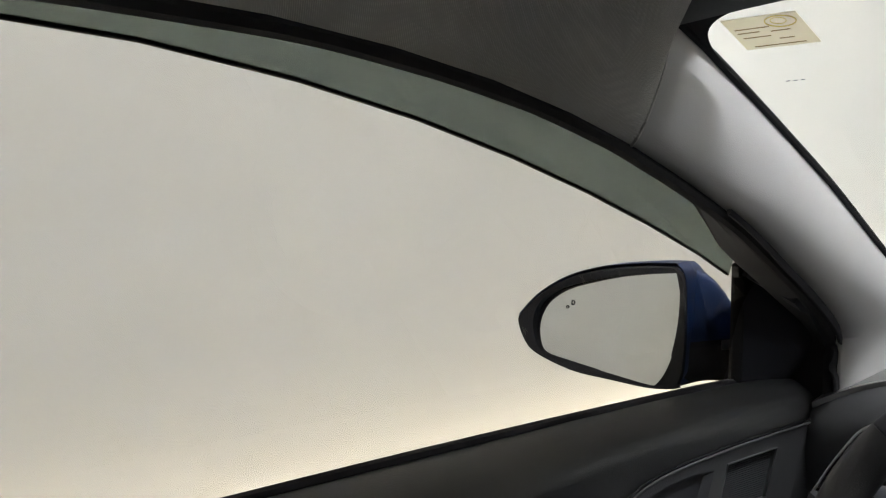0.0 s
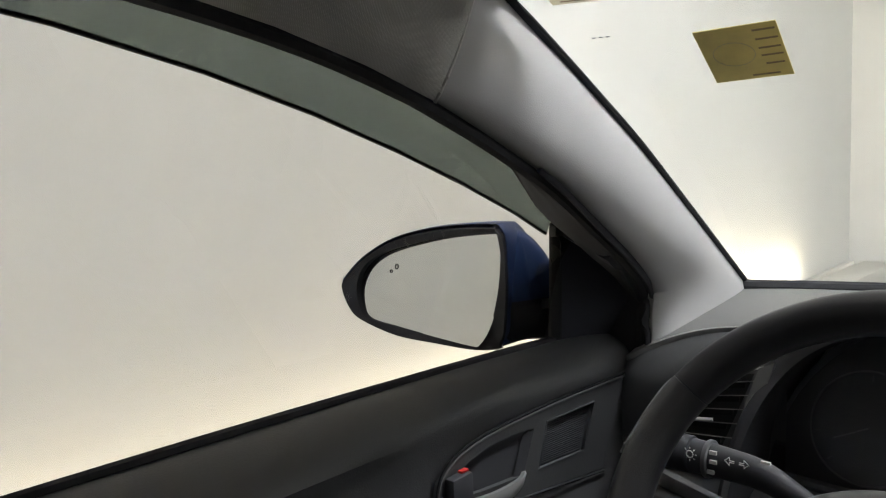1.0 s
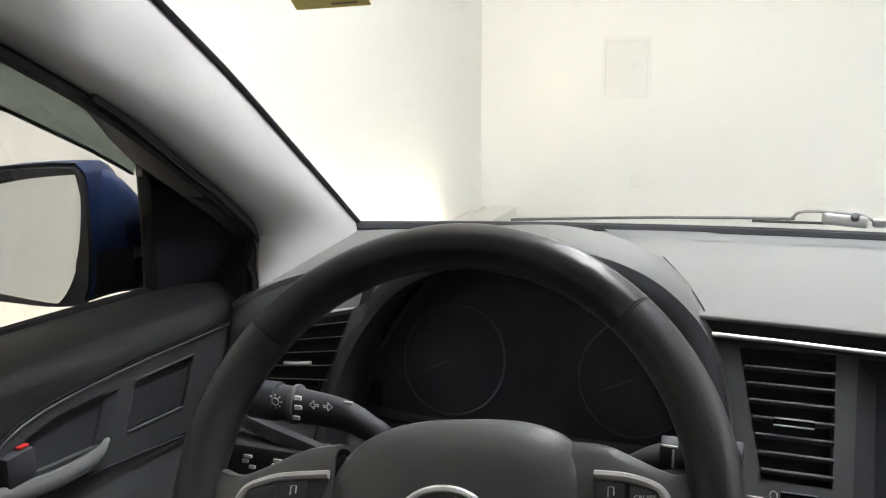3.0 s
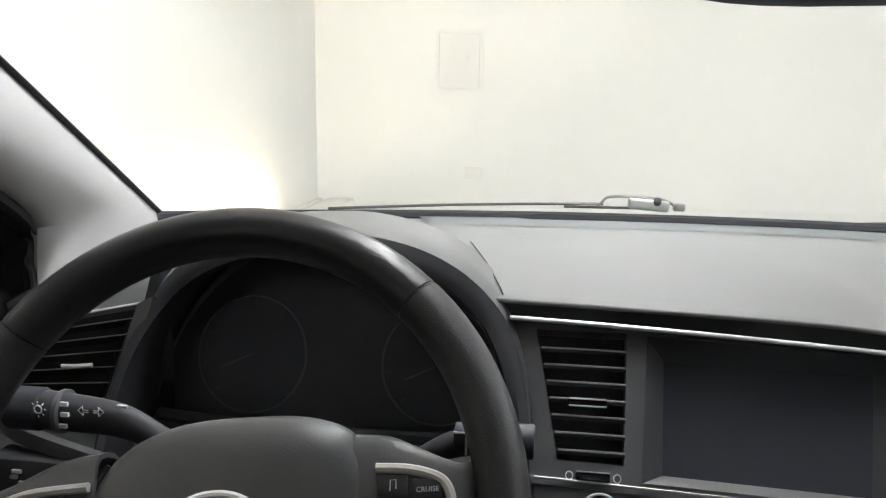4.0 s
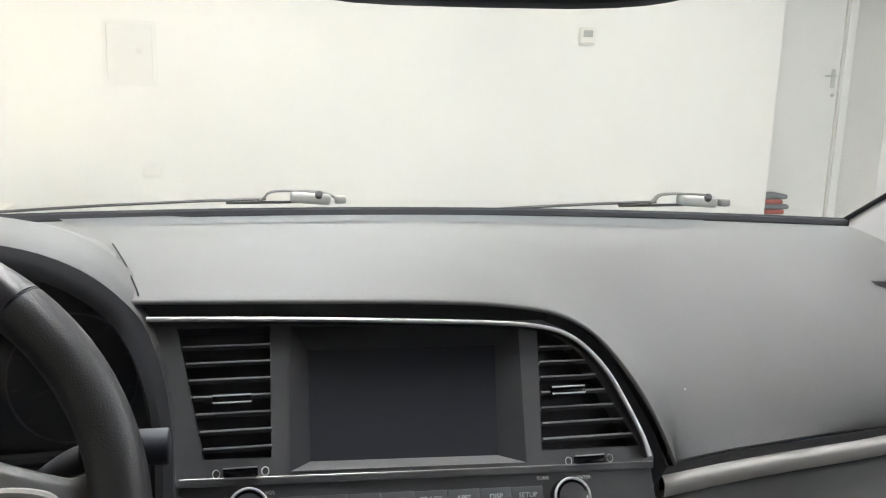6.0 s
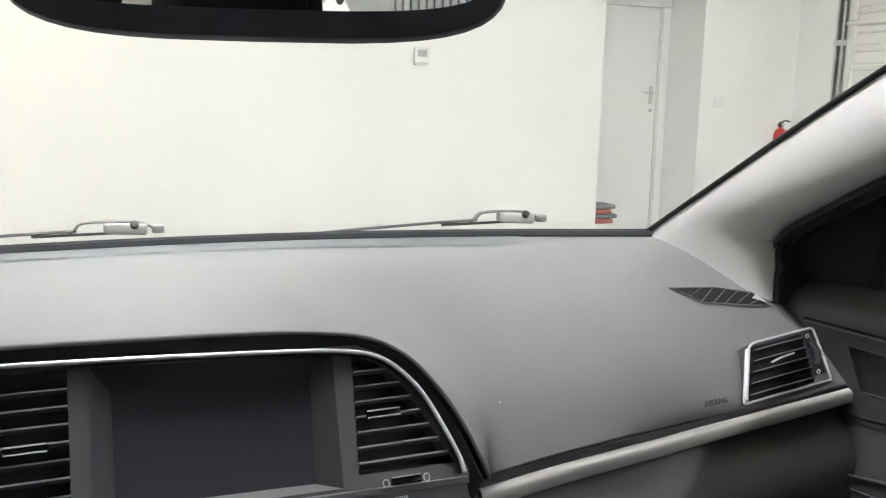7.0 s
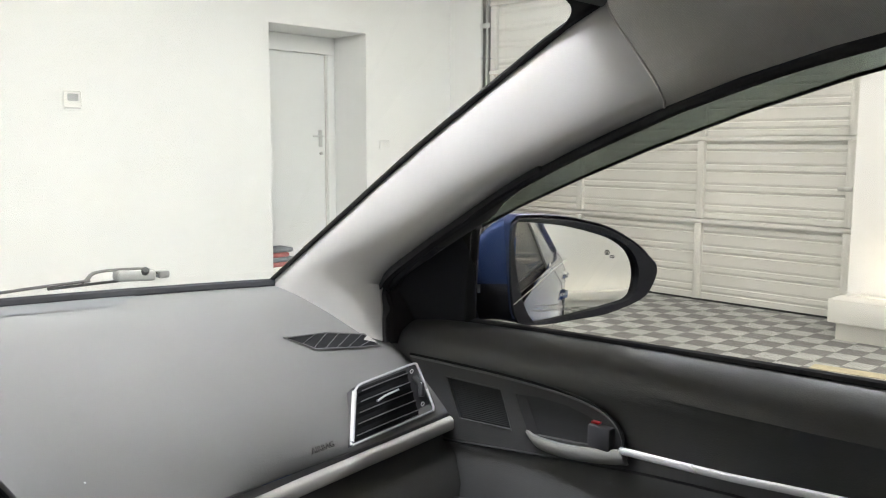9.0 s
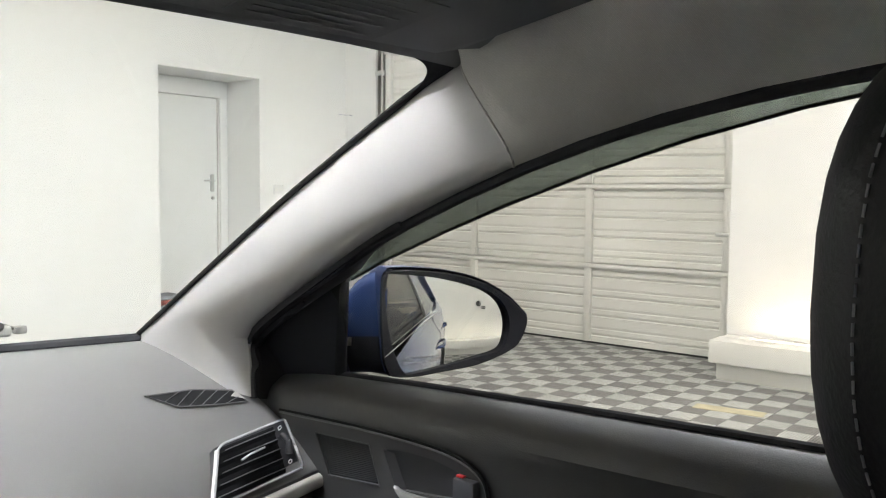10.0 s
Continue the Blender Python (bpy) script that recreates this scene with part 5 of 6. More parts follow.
# ---- steering wheel ----
def steering_wheel():
    C, tilt = Vector((-0.377, 0.446, 0.899)), radians(31.1)
    R, r = 0.1775, 0.0165
    ux, uy = Vector((1, 0, 0)), Vector((0, math.sin(tilt), math.cos(tilt)))
    n = Vector((0, -math.cos(tilt), math.sin(tilt)))

    def wp(u, v, off=0.0):
        return C + ux * u + uy * v + n * off

    turn = radians(8.0)

    def hp(u, v, off=0.0):
        """A place on the hub, which is turned a little to the left and sits off the rim's middle."""
        u += 0.0125 * (1 - min(1.0, abs(u) / 0.172) ** 4)
        return wp(u * math.cos(turn) - v * math.sin(turn), u * math.sin(turn) + v * math.cos(turn), off)

    t = thing("steering_wheel", C, "black leather steering wheel with satin switch trims", "steering wheel")

    def rim(a0, a1, rr, mat, label):
        k = max(6, int(abs(a1 - a0) / 4))
        rows = []
        for i in range(k + 1):
            a = radians(a0 + (a1 - a0) * i / k)
            d = ux * math.cos(a) + uy * math.sin(a)
            rows.append([C + d * (R + rr * math.cos(b * math.pi / 9)) + n * rr * 1.18 * math.sin(b * math.pi / 9) for b in range(18)])
        part("rim", grid(rows, closed=True, caps=True), mat, t, label)

    for a0, a1 in ((49.75, 146.3), (215.8, 324.2)):
        rim(a0, a1, r, LEATHER, "smooth black leather rim section")
    for a0, a1 in ((146.9, 215.2), (324.8, 409.05)):
        rim(a0, a1, r, GRIPL, "grained charcoal leather grip section")
    for a in (49.4, 146.6, 215.5, 324.5):
        d = ux * math.cos(radians(a)) + uy * math.sin(radians(a))
        part("rim_seam", tube([C + d * (R + r * 0.93 * math.cos(b * math.pi / 9)) + n * r * 1.10 * math.sin(b * math.pi / 9) for b in range(18)], 0.0010, 5, closed=True), BEZEL, t)
    # padded hub
    rows = []
    for sc, off in ((0.0, 0.037), (0.3, 0.0368), (0.55, 0.0355), (0.75, 0.0325), (0.88, 0.028), (0.95, 0.023), (0.99, 0.016), (1.0, 0.008), (0.99, -0.01), (0.9, -0.03)):
        row = []
        for k in range(64):
            a = 2 * math.pi * k / 64
            c, s = math.cos(a), math.sin(a)
            hx, hy = (0.0900 if c > 0 else 0.0850), (0.055 if s > 0 else 0.085)
            e = 2.4 if s <= 0 else 3.3 if c > 0 else 2.3
            row.append(hp(hx * math.copysign(abs(c) ** (2 / e), c) * sc, hy * math.copysign(abs(s) ** (2 / e), s) * sc - 0.004, off - 0.01))
        rows.append(row)
    part("hub_pad", grid(rows, closed=True), HUBP, t, "smooth dark airbag pad")
    # the dark joint between pad and spokes
    for a0, a1 in ((-35, 30), (150, 215)):
        joint = []
        for k in range(25):
            a = radians(a0 + (a1 - a0) * k / 24)
            c, s = math.cos(a), math.sin(a)
            hx, hy = (0.0900 if c > 0 else 0.0850), (0.055 if s > 0 else 0.085)
            e = 2.4 if s <= 0 else 3.3 if c > 0 else 2.3
            joint.append(hp(hx * 1.012 * math.copysign(abs(c) ** (2 / e), c), hy * 1.012 * math.copysign(abs(s) ** (2 / e), s) - 0.004, 0.0045))
        part("pad_joint", tube(joint, 0.0022, 6, 0.0022, up=n), SEAL, t)
    em = part("emblem", tube([hp(0.026 * math.cos(a * math.pi / 16), -0.0115 + 0.0155 * math.sin(a * math.pi / 16), 0.0275) for a in range(32)], 0.0022, 8, closed=True), CHROME, t, "oval chrome emblem ring")
    part("emblem_bar", tube([hp(-0.010, -0.024, 0.028), hp(-0.006, -0.012, 0.0285), hp(0.006, -0.014, 0.0285), hp(0.010, -0.002, 0.028)], 0.0018, 6), CHROME, em)
    for s in (1, -1):
        top = smooth_path([(0.080, 0.036, 0), (0.102, 0.033, 0), (0.120, 0.0255, 0), (0.137, 0.0185, 0), (0.152, 0.0155, 0), (0.172, 0.024, 0)], 4)
        bot = smooth_path([(0.080, -0.052, 0), (0.102, -0.048, 0), (0.120, -0.040, 0), (0.137, -0.036, 0), (0.152, -0.040, 0), (0.172, -0.055, 0)], 4)
        rows = []
        for p, q in zip(top, bot):
            lift = 0.010 * max(0.0, min(1.0, (0.165 - p.x) / 0.05))
            rows.append([hp(s * (p.x + (q.x - p.x) * w), p.y + (q.y - p.y) * w, off + lift * k2) for w, off, k2 in ((0.04, -0.018, 0), (0.0, -0.010, 0), (0.0, -0.003, 0.4), (0.03, 0.002, 0.8), (0.10, 0.004, 1), (0.5, 0.005, 1), (0.92, 0.003, 1), (1.0, -0.004, 0.4), (0.97, -0.014, 0))])
        sp_ = part("spoke", grid(rows, thick=0.003), HUBP, t, "smooth black spoke")
        pan = [(0.0945 if s > 0 else 0.082, 0.0135), (0.113, 0.0120), (0.128, 0.0085), (0.1375, 0.004), (0.142, -0.004), (0.142, -0.016), (0.132, -0.026), (0.0945, -0.030)]
        part("switch_panel", plate(pan, [], lambda a, b, off: hp(s * a, b, off + 0.0165), 0.006), BLACKP, sp_, smooth=False)
        strip = smooth_path([(u, v, 0) for u, v in pan[:7]], 4)
        part("switch_trim", tube([hp(s * p.x, p.y, 0.0165) for p in strip], 0.0030, 8, 0.0030, up=n), SILVER, sp_, "satin silver switch surround")
        for k, (u, v) in enumerate(((0.105, 0.003), (0.127, -0.0005), (0.105, -0.012), (0.127, -0.014))):
            sw = part("switch", plate([(u - 0.0095, v + 0.0065), (u + 0.0095, v + 0.0050), (u + 0.0085, v - 0.0058), (u - 0.0095, v - 0.0055)], [], lambda a, b, off: hp(s * a, b, off + 0.0185), 0.006, 0.0006), BLACKP, sp_)
            if s > 0 and k == 1:
                words("CRUISE", 0.0042, facing(hp(s * u, v, 0.0190), hp(1, 0) - hp(0, 0), hp(0, 1) - hp(0, 0)), PRINT, sp_, 0.0001)
            if k == 0:
                part("switch_mark", tube([hp(s * u - 0.002, v - 0.003, 0.0188), hp(s * u - 0.0015, v + 0.003, 0.0188), hp(s * u + 0.002, v + 0.003, 0.0188), hp(s * u + 0.0018, v - 0.002, 0.0188)], 0.0004, 4), PRINT, sp_)
    lower = [[hp(x, v, off) for x, v, off in ((-0.055 * q, -0.07, -0.004), (-0.05 * q, -0.12, 0.0), (-0.045 * q, -0.168, 0.0))] for q in (-1, -0.3, 0.3, 1)]
    part("lower_spoke", grid(lower, thick=0.012), LEATHER, t)


steering_wheel()


# ---- front doors ----
def glass_x(z):
    return 0.805 - 0.4 * (z - 0.955)


VISOR_LOW = [(0.672, 1.078), (0.60, 1.108), (0.50, 1.145), (0.40, 1.179), (0.30, 1.210), (0.20, 1.237), (0.10, 1.259), (0.00, 1.275), (-0.15, 1.288), (-0.40, 1.292)]


def front_door(s, label):
    t = thing("front_door", (s * 0.8, 0.2, 0.3), label, "car door", "front doors")

    def q(x, y, z):
        return Vector((s * x, y, z))

    # inner trim: shoulder, waist and armrest bulge
    prof = [(0.792, 0.957), (0.784, 0.957), (0.768, 0.951), (0.752, 0.942), (0.745, 0.933), (0.741, 0.922), (0.739, 0.908), (0.738, 0.895), (0.739, 0.860), (0.738, 0.825), (0.728, 0.790), (0.712, 0.750), (0.705, 0.70), (0.712, 0.62), (0.73, 0.50), (0.74, 0.30)]
    ys = [(0.905, -0.030), (0.80, -0.016), (0.70, -0.010), (0.55, -0.003), (0.40, 0.002), (0.25, 0.006), (0.10, 0.010), (-0.10, 0.014), (-0.42, 0.018)]
    rows = []
    for y, dz in ys:
        row = []
        for x, z in prof:
            w = max(0.0, min(1.0, (z - 0.80) / 0.10))
            bolster = 0.012 * math.exp(-((z - 0.925) / 0.012) ** 2) * max(0, min(1, (0.55 - y) / 0.4))
            row.append(q(x - bolster, y, z + dz * w))
        rows.append(row)
    trim = part("door_trim", grid(rows, thick=0.006), DOORP, t, "dark grained plastic door trim")
    # inset with grille and handle recess
    X = 0.7310

    def dp(u, v, off=0.0):
        return q(X - off, u, v)

    ins = [(0.752, 0.902), (0.66, 0.905), (0.59, 0.9065), (0.51, 0.9055), (0.467, 0.902), (0.437, 0.894), (0.419, 0.879), (0.412, 0.850), (0.47, 0.832), (0.545, 0.824), (0.62, 0.815), (0.700, 0.805)]
    rec = [(0.567, 0.890), (0.53, 0.894), (0.491, 0.8935), (0.460, 0.888), (0.440, 0.877), (0.430, 0.860), (0.48, 0.853), (0.546, 0.847)]
    gri = [(0.683, 0.888), (0.590, 0.891), (0.572, 0.845), (0.660, 0.838)]
    inset = part("inset_panel", plate(ins, [rec, gri], lambda u, v, off: dp(u, v, off + 0.001), 0.006), DOORP, t, "smooth dark inset around the handle", smooth=False)
    # the light on the inset's crease is put in as a paler bead
    edge = [dp(u, v, 0.0015) for u, v in ins[:8]]
    part("inset_crease_light", tube(smooth_path(edge, 4), 0.0013, 6), STACKP, inset, "thin lighter bead painting the lit crease round the inset")
    part("inset_gap", tube(smooth_path([p + q(0, 0, 0.0032) for p in edge], 4), 0.0016, 6), WELT, inset)
    part("recess_bowl", plate(rec, [], lambda u, v, off: dp(u, v, off - 0.0045), 0.001), BLACKP, inset, "deep dark pull recess", smooth=False)
    part("recess_wall", grid([[dp(0.567, 0.889, 0.001), dp(0.546, 0.847, 0.001)], [dp(0.552, 0.887, -0.003), dp(0.533, 0.848, -0.003)]]), BLACKP, inset)
    # tweeter grille
    gf = part("speaker_grille", plate(gri, [], lambda u, v, off: dp(u, v, off - 0.003), 0.003), DULLB, t, "small square tweeter grille", smooth=False)
    part("grille_frame", tube([dp(u, v, 0.0010) for u, v in gri], 0.0012, 6, closed=True), DARKP, gf)
    for k in range(20):
        w = (k + 0.5) / 20
        a0 = (0.680 + (0.658 - 0.680) * w, 0.8865 + (0.8395 - 0.8865) * w)
        a1 = (0.592 + (0.575 - 0.592) * w, 0.8890 + (0.8465 - 0.8890) * w)
        part("grille_rib", tube([dp(*a0, -0.0027), dp(*a1, -0.0027)], 0.0006, 4), DULLB, gf)
    # pull handle, lock knob and chrome strip
    # pull handle: a flat satin blade that bows out over the recess
    upper = smooth_path([dp(0.548, 0.8510, 0.002), dp(0.530, 0.8500, 0.009), dp(0.490, 0.8520, 0.0125), dp(0.449, 0.8575, 0.0125), dp(0.413, 0.8640, 0.009)], 5)
    lower = smooth_path([dp(0.546, 0.8470, 0.002), dp(0.525, 0.8375, 0.009), dp(0.485, 0.8375, 0.0125), dp(0.445, 0.8425, 0.0125), dp(0.405, 0.8500, 0.009)], 5)
    out = q(-0.0025, 0, 0) - q(0, 0, 0)
    rows = []
    for c, d in zip(upper, lower):
        rows.append([c.lerp(d, w) + out * math.sin(math.pi * w) for w in (0.0, 0.12, 0.35, 0.65, 0.88, 1.0)] + [d - out * 1.6, c - out * 1.6])
    part("pull_handle", grid([r + [r[0]] for r in rows]), HANDLE, t, "satin silver inner door handle")
    part("handle_gap", tube(smooth_path([dp(u, v, 0.0035) for u, v in ((0.697, 0.803), (0.613, 0.815), (0.540, 0.825), (0.412, 0.8415), (0.329, 0.849), (0.268, 0.853))], 4), 0.0014, 6), SEAL, t)
    lk = part("lock_knob", turned(box(-0.006, 0.006, -0.0145, 0.0145, -0.013, 0.013, 0.003), Matrix.Translation(dp(0.4395, 0.8715, 0.007))), BLACKP, t, "black lock lever")
    part("red_flag", turned(box(-0.003, 0.003, -0.005, 0.005, -0.0012, 0.0012, 0.0008), Matrix.Translation(dp(0.446, 0.8862, 0.007))), RED, lk, "red unlocked mark")
    ch = smooth_path([dp(0.414, 0.8635, 0.008), dp(0.292, 0.8710, 0.010), dp(0.209, 0.8790, 0.012), dp(0.05, 0.891, 0.012), dp(-0.25, 0.907, 0.010)], 6)
    part("silver_strip", tube(ch, 0.0042, 8, 0.0034), CHROME, t, "thin satin silver strip behind the handle")
    # speaker pocket low on the door
    low = [(0.665, 0.742), (0.59, 0.758), (0.50, 0.757), (0.44, 0.742), (0.42, 0.70), (0.46, 0.64), (0.60, 0.63), (0.67, 0.68)]
    sg = part("lower_speaker", plate(low, [], lambda u, v, off: q(0.7035 - off, u, v), 0.004), DARKP, t, "oval lower speaker grille", smooth=False)
    part("grille_frame", tube([q(0.7025, u, v) for u, v in low], 0.002, 6, closed=True), DOORP, sg)
    for k in range(5):
        z = 0.735 - k * 0.014
        part("grille_rib", tube([q(0.7026, 0.655 - 0.001 * k, z - 0.004), q(0.7026, 0.56, z + 0.004), q(0.7026, 0.44, z - 0.004)], 0.0010, 4), DARKP, sg)
    # belt seal and the window
    part("belt_seal", tube(smooth_path([q(0.797, 0.86, 0.932), q(0.797, 0.68, 0.9475), q(0.797, 0.45, 0.9575), q(0.797, 0.2, 0.9655), q(0.797, -0.1, 0.971), q(0.797, -0.42, 0.974)], 5), 0.0055, 8, 0.006), SEAL, t, "black rubber belt seal")
    top = [(0.70, 1.095), (0.60, 1.15), (0.50, 1.195), (0.40, 1.235), (0.30, 1.266), (0.20, 1.292), (0.10, 1.312), (0.0, 1.324), (-0.2, 1.332), (-0.42, 1.328)]
    rows = [[q(glass_x(0.94 + (zt - 0.94) * k / 6), y, 0.94 + (zt - 0.94) * k / 6) for k in range(7)] for y, zt in top]
    part("window_glass", grid(rows), SIDEGLASS, t, "clear closed side window", shadow=False)
    # rain deflector outside the glass
    vis = [[q(glass_x(z) + 0.026, y, z), q(glass_x(z + 0.02) + 0.026, y, z + 0.024), q(glass_x(z + 0.05) + 0.02, y, z + 0.052 + 0.01), q(glass_x(z + 0.06) + 0.006, y, z + 0.075)] for y, z in VISOR_LOW]
    v = part("rain_deflector", grid(vis, thick=0.002), SMOKE, t, "smoked plastic rain deflector over the window", shadow=False)
    part("deflector_edge", tube([q(glass_x(z) + 0.026, y, z) for y, z in VISOR_LOW], 0.0018, 6), BLACKP, v)
    part("deflector_clip", turned(box(-0.005, 0.005, -0.006, 0.006, -0.006, 0.006, 0.002), Matrix.Translation(q(glass_x(1.078) + 0.01, 0.668, 1.082))), BLACKP, v)
    # frame above the glass: black inner and outer seals
    rail_in = EDGE_S + RAIL[1:]
    rows = []
    for p in rail_in:
        if p.y < -0.43:
            break
        zt = p.z
        gx = glass_x(zt + 0.030)
        k = max(0.0, min(1.0, (0.60 - p.y) / 0.12))
        rows.append([q(p.x + 0.004, p.y, zt - 0.003 + 0.004 * k), q(p.x + 0.019, p.y, zt - 0.006 + 0.009 * k), q(p.x * 0.45 + gx * 0.55, p.y, zt - 0.004 + 0.030 * k), q(gx - 0.012, p.y, zt + 0.004 + 0.044 * k), q(gx + 0.004, p.y, zt + 0.018 + 0.038 * k), q(gx + 0.012, p.y, zt + 0.060)])
    part("window_frame", grid(rows, thick=0.004), SEAL, t, "black window frame and rubber seal")
    # quarter panel ahead of the glass
    rows = []
    for k in range(11):
        u = k / 10
        row = []
        for i in range(9):
            w = i / 8
            y0 = 0.712 - 0.040 * w
            y = y0 + (0.905 - y0) * u
            zt, zb = 1.086 - 0.165 * u ** 1.2, 0.943 - 0.022 * u
            z = zb + (zt - zb) * w
            row.append(q(0.799 - 0.034 * w - 0.030 * u * (1 - 0.3 * w) - 0.010 * math.sin(math.pi * w) * u, y, z))
        # the top folds in under the pillar's welt
        near = min(EDGE_S, key=lambda e: abs(e.y - row[-1].y))
        fold = q(near.x + 0.010, row[-1].y, near.z - 0.008)
        row += [row[-1].lerp(fold, 0.5), fold]
        rows.append(row)
    qp = part("quarter_panel", grid(rows, thick=0.006), MIRB, t, "black triangular panel behind the door mirror")
    part("front_channel", tube([q(0.799, 0.710, 0.936), q(0.783, 0.692, 1.01), q(0.766, 0.671, 1.090)], 0.006, 8, 0.008), WELT, qp)
    return t


front_door(1, "passenger's car door with dark trim and closed window")
front_door(-1, "driver's car door with dark trim and closed window")


# ---- door mirrors ----
def door_mirror(s, yaw_face, wide, tip, yaw_glass, pitch_glass, dome, label):
    t = thing("door_mirror", (s * 0.82, 0.72, 0.95), label, "door mirror", "door mirrors")
    c = Vector((s * 0.925, 0.632, 0.998))
    a = radians(yaw_face)
    r = Vector((s * math.cos(a), -math.sin(a), 0))
    face = Vector((-s * math.sin(a), -math.cos(a), 0))
    up = Vector((0, 0, 1))

    def mp(u, v, off=0.0):
        return c + r * u * wide * (tip if u > 0 else 1.0) + up * v + face * off

    outer = smooth_path([(-0.094, 0.087, 0), (-0.055, 0.087, 0), (0.0, 0.0815, 0), (0.050, 0.0685, 0), (0.092, 0.046, 0), (0.119, 0.022, 0), (0.1275, 0.009, 0), (0.118, -0.017, 0), (0.100, -0.033, 0), (0.049, -0.050, 0), (-0.005, -0.056, 0), (-0.060, -0.060, 0), (-0.095, -0.050, 0), (-0.104, -0.01, 0), (-0.106, 0.04, 0), (-0.104, 0.074, 0), (-0.094, 0.087, 0)], 4)[:-1]
    inner = smooth_path([(-0.086, 0.079, 0), (-0.05, 0.0765, 0), (-0.01, 0.0715, 0), (0.035, 0.061, 0), (0.066, 0.050, 0), (0.088, 0.033, 0), (0.0975, 0.010, 0), (0.095, -0.014, 0), (0.084, -0.0295, 0), (0.050, -0.0365, 0), (0.003, -0.0445, 0), (-0.050, -0.0525, 0), (-0.062, -0.050, 0), (-0.074, -0.030, 0), (-0.084, 0.005, 0), (-0.089, 0.040, 0), (-0.090, 0.070, 0), (-0.086, 0.079, 0)], 4)[:-1]
    outer = [Vector((p.x * ((0.955 if s > 0 else 0.915) if p.x < -0.09 else 1.0), p.y, 0)) for p in outer]
    inner = [Vector((p.x * (1.0 if (p.x < 0) == (s < 0) else 1.05 if s > 0 else 1.07), p.y * (1.05 if s > 0 else 1.02), 0)) for p in inner]
    # shell behind the face
    rows = []
    for sc, off, du in ((1.0, 0.0, 0), (1.005, -0.02, -0.001), (0.98, -0.05, -0.002), (0.90, -0.08, -0.002), (0.70, -0.105, 0.0), (0.40, -0.120, 0.0), (0.02, -0.124, 0.0)):
        rows.append([mp(p.x * sc + du, p.y * sc + 0.004, off) for p in outer])
    sh = part("shell", grid(rows, closed=True), BLUE_M, t, "glossy blue mirror shell")
    rows = [[mp(p.x, p.y, 0.001) for p in outer], [mp(p.x * 0.985, p.y * 0.985, 0.005) for p in outer], [mp(p.x, p.y, 0.003) for p in inner], [mp(p.x * 0.99, p.y * 0.99, -0.008) for p in inner]]
    part("bezel", grid(rows, closed=True), MIRB, t, "black mirror bezel")
    # inboard shoulder: blue above, black below, with a small lamp
    inn = mp(-0.091, 0, -0.002)
    root = Vector((s * 0.800, 0.722, inn.z))
    prof = [(0.0, 0.087, -0.060), (0.18, 0.087, -0.058), (0.35, 0.085, -0.056), (0.55, 0.079, -0.055), (0.72, 0.069, -0.056), (0.88, 0.055, -0.058), (1.0, 0.040, -0.061), (1.2, 0.010, -0.064)]
    for name, a0, mat, lab in (("shoulder", 0, BLUE_M, "glossy blue inner shoulder"), ("foot", -90, MIRB, "black mirror foot on the door")):
        rows = []
        for u, hi, lo in prof:
            e = inn.lerp(root, u)
            row = []
            for k in range(13):
                b = radians(a0 + 90 * k / 12)
                sa, ca = math.sin(b), max(math.cos(b), 0.0)
                row.append(Vector((e.x + s * 0.026 * (1 - ca ** 0.7), e.y + 0.010 * (1 - ca), inn.z - 0.002 + ((hi + 0.002) if sa > 0 else (-0.002 - lo)) * sa)))
            rows.append(row)
        ft = part(name, grid(rows), mat, t, lab)
    lp = inn.lerp(root, 0.80) + Vector((-s * 0.001, 0, -0.0085))
    part("puddle_lamp", tube([lp - (root - inn) * 0.13, lp, lp + (root - inn) * 0.13], 0.0060, 10, 0.003), ALU, ft, "small clear lamp lens")
    # glass: its own tilt inside the bezel
    ag = radians(yaw_glass)
    n = Vector((-s * math.sin(ag), -math.cos(ag), math.tan(radians(pitch_glass)))).normalized()
    gr = Vector((0, 0, 1)).cross(n).normalized()
    gu = n.cross(gr)
    if gr.x * s < 0:
        gr = -gr
    gc = mp(0, 0, -0.002)
    rows = []
    for sc in (0.02, 0.15, 0.3, 0.45, 0.6, 0.75, 0.9, 1.02):
        row = []
        for p in inner:
            x, y = p.x * sc * wide * (tip if p.x > 0 else 1.0), p.y * sc
            row.append(gc + gr * x + gu * y - n * (x * x + y * y) * dome / 2)
        rows.append(row)
    bm = grid(rows, closed=True)
    bm.faces.new([v for v in bm.verts][:len(inner)])
    g = part("mirror_glass", bm, DOORGLASS, t, "silvered mirror glass")
    k = gc + gr * 0.052 + gu * 0.034 + n * 0.0006
    mk = part("warning_mark", tube([k + gr * 0.002 * math.cos(a * math.pi / 5) + gu * 0.003 * math.sin(a * math.pi / 5) + gu * 0.002 for a in range(10)], 0.0007, 5, closed=True), BLACKP, g)
    part("warning_mark", tube([k + gr * (0.008 + 0.0018 * math.cos(a * math.pi / 5)) + gu * (-0.004 + 0.0016 * math.sin(a * math.pi / 5)) for a in range(10)], 0.0006, 5, closed=True), BLACKP, g)
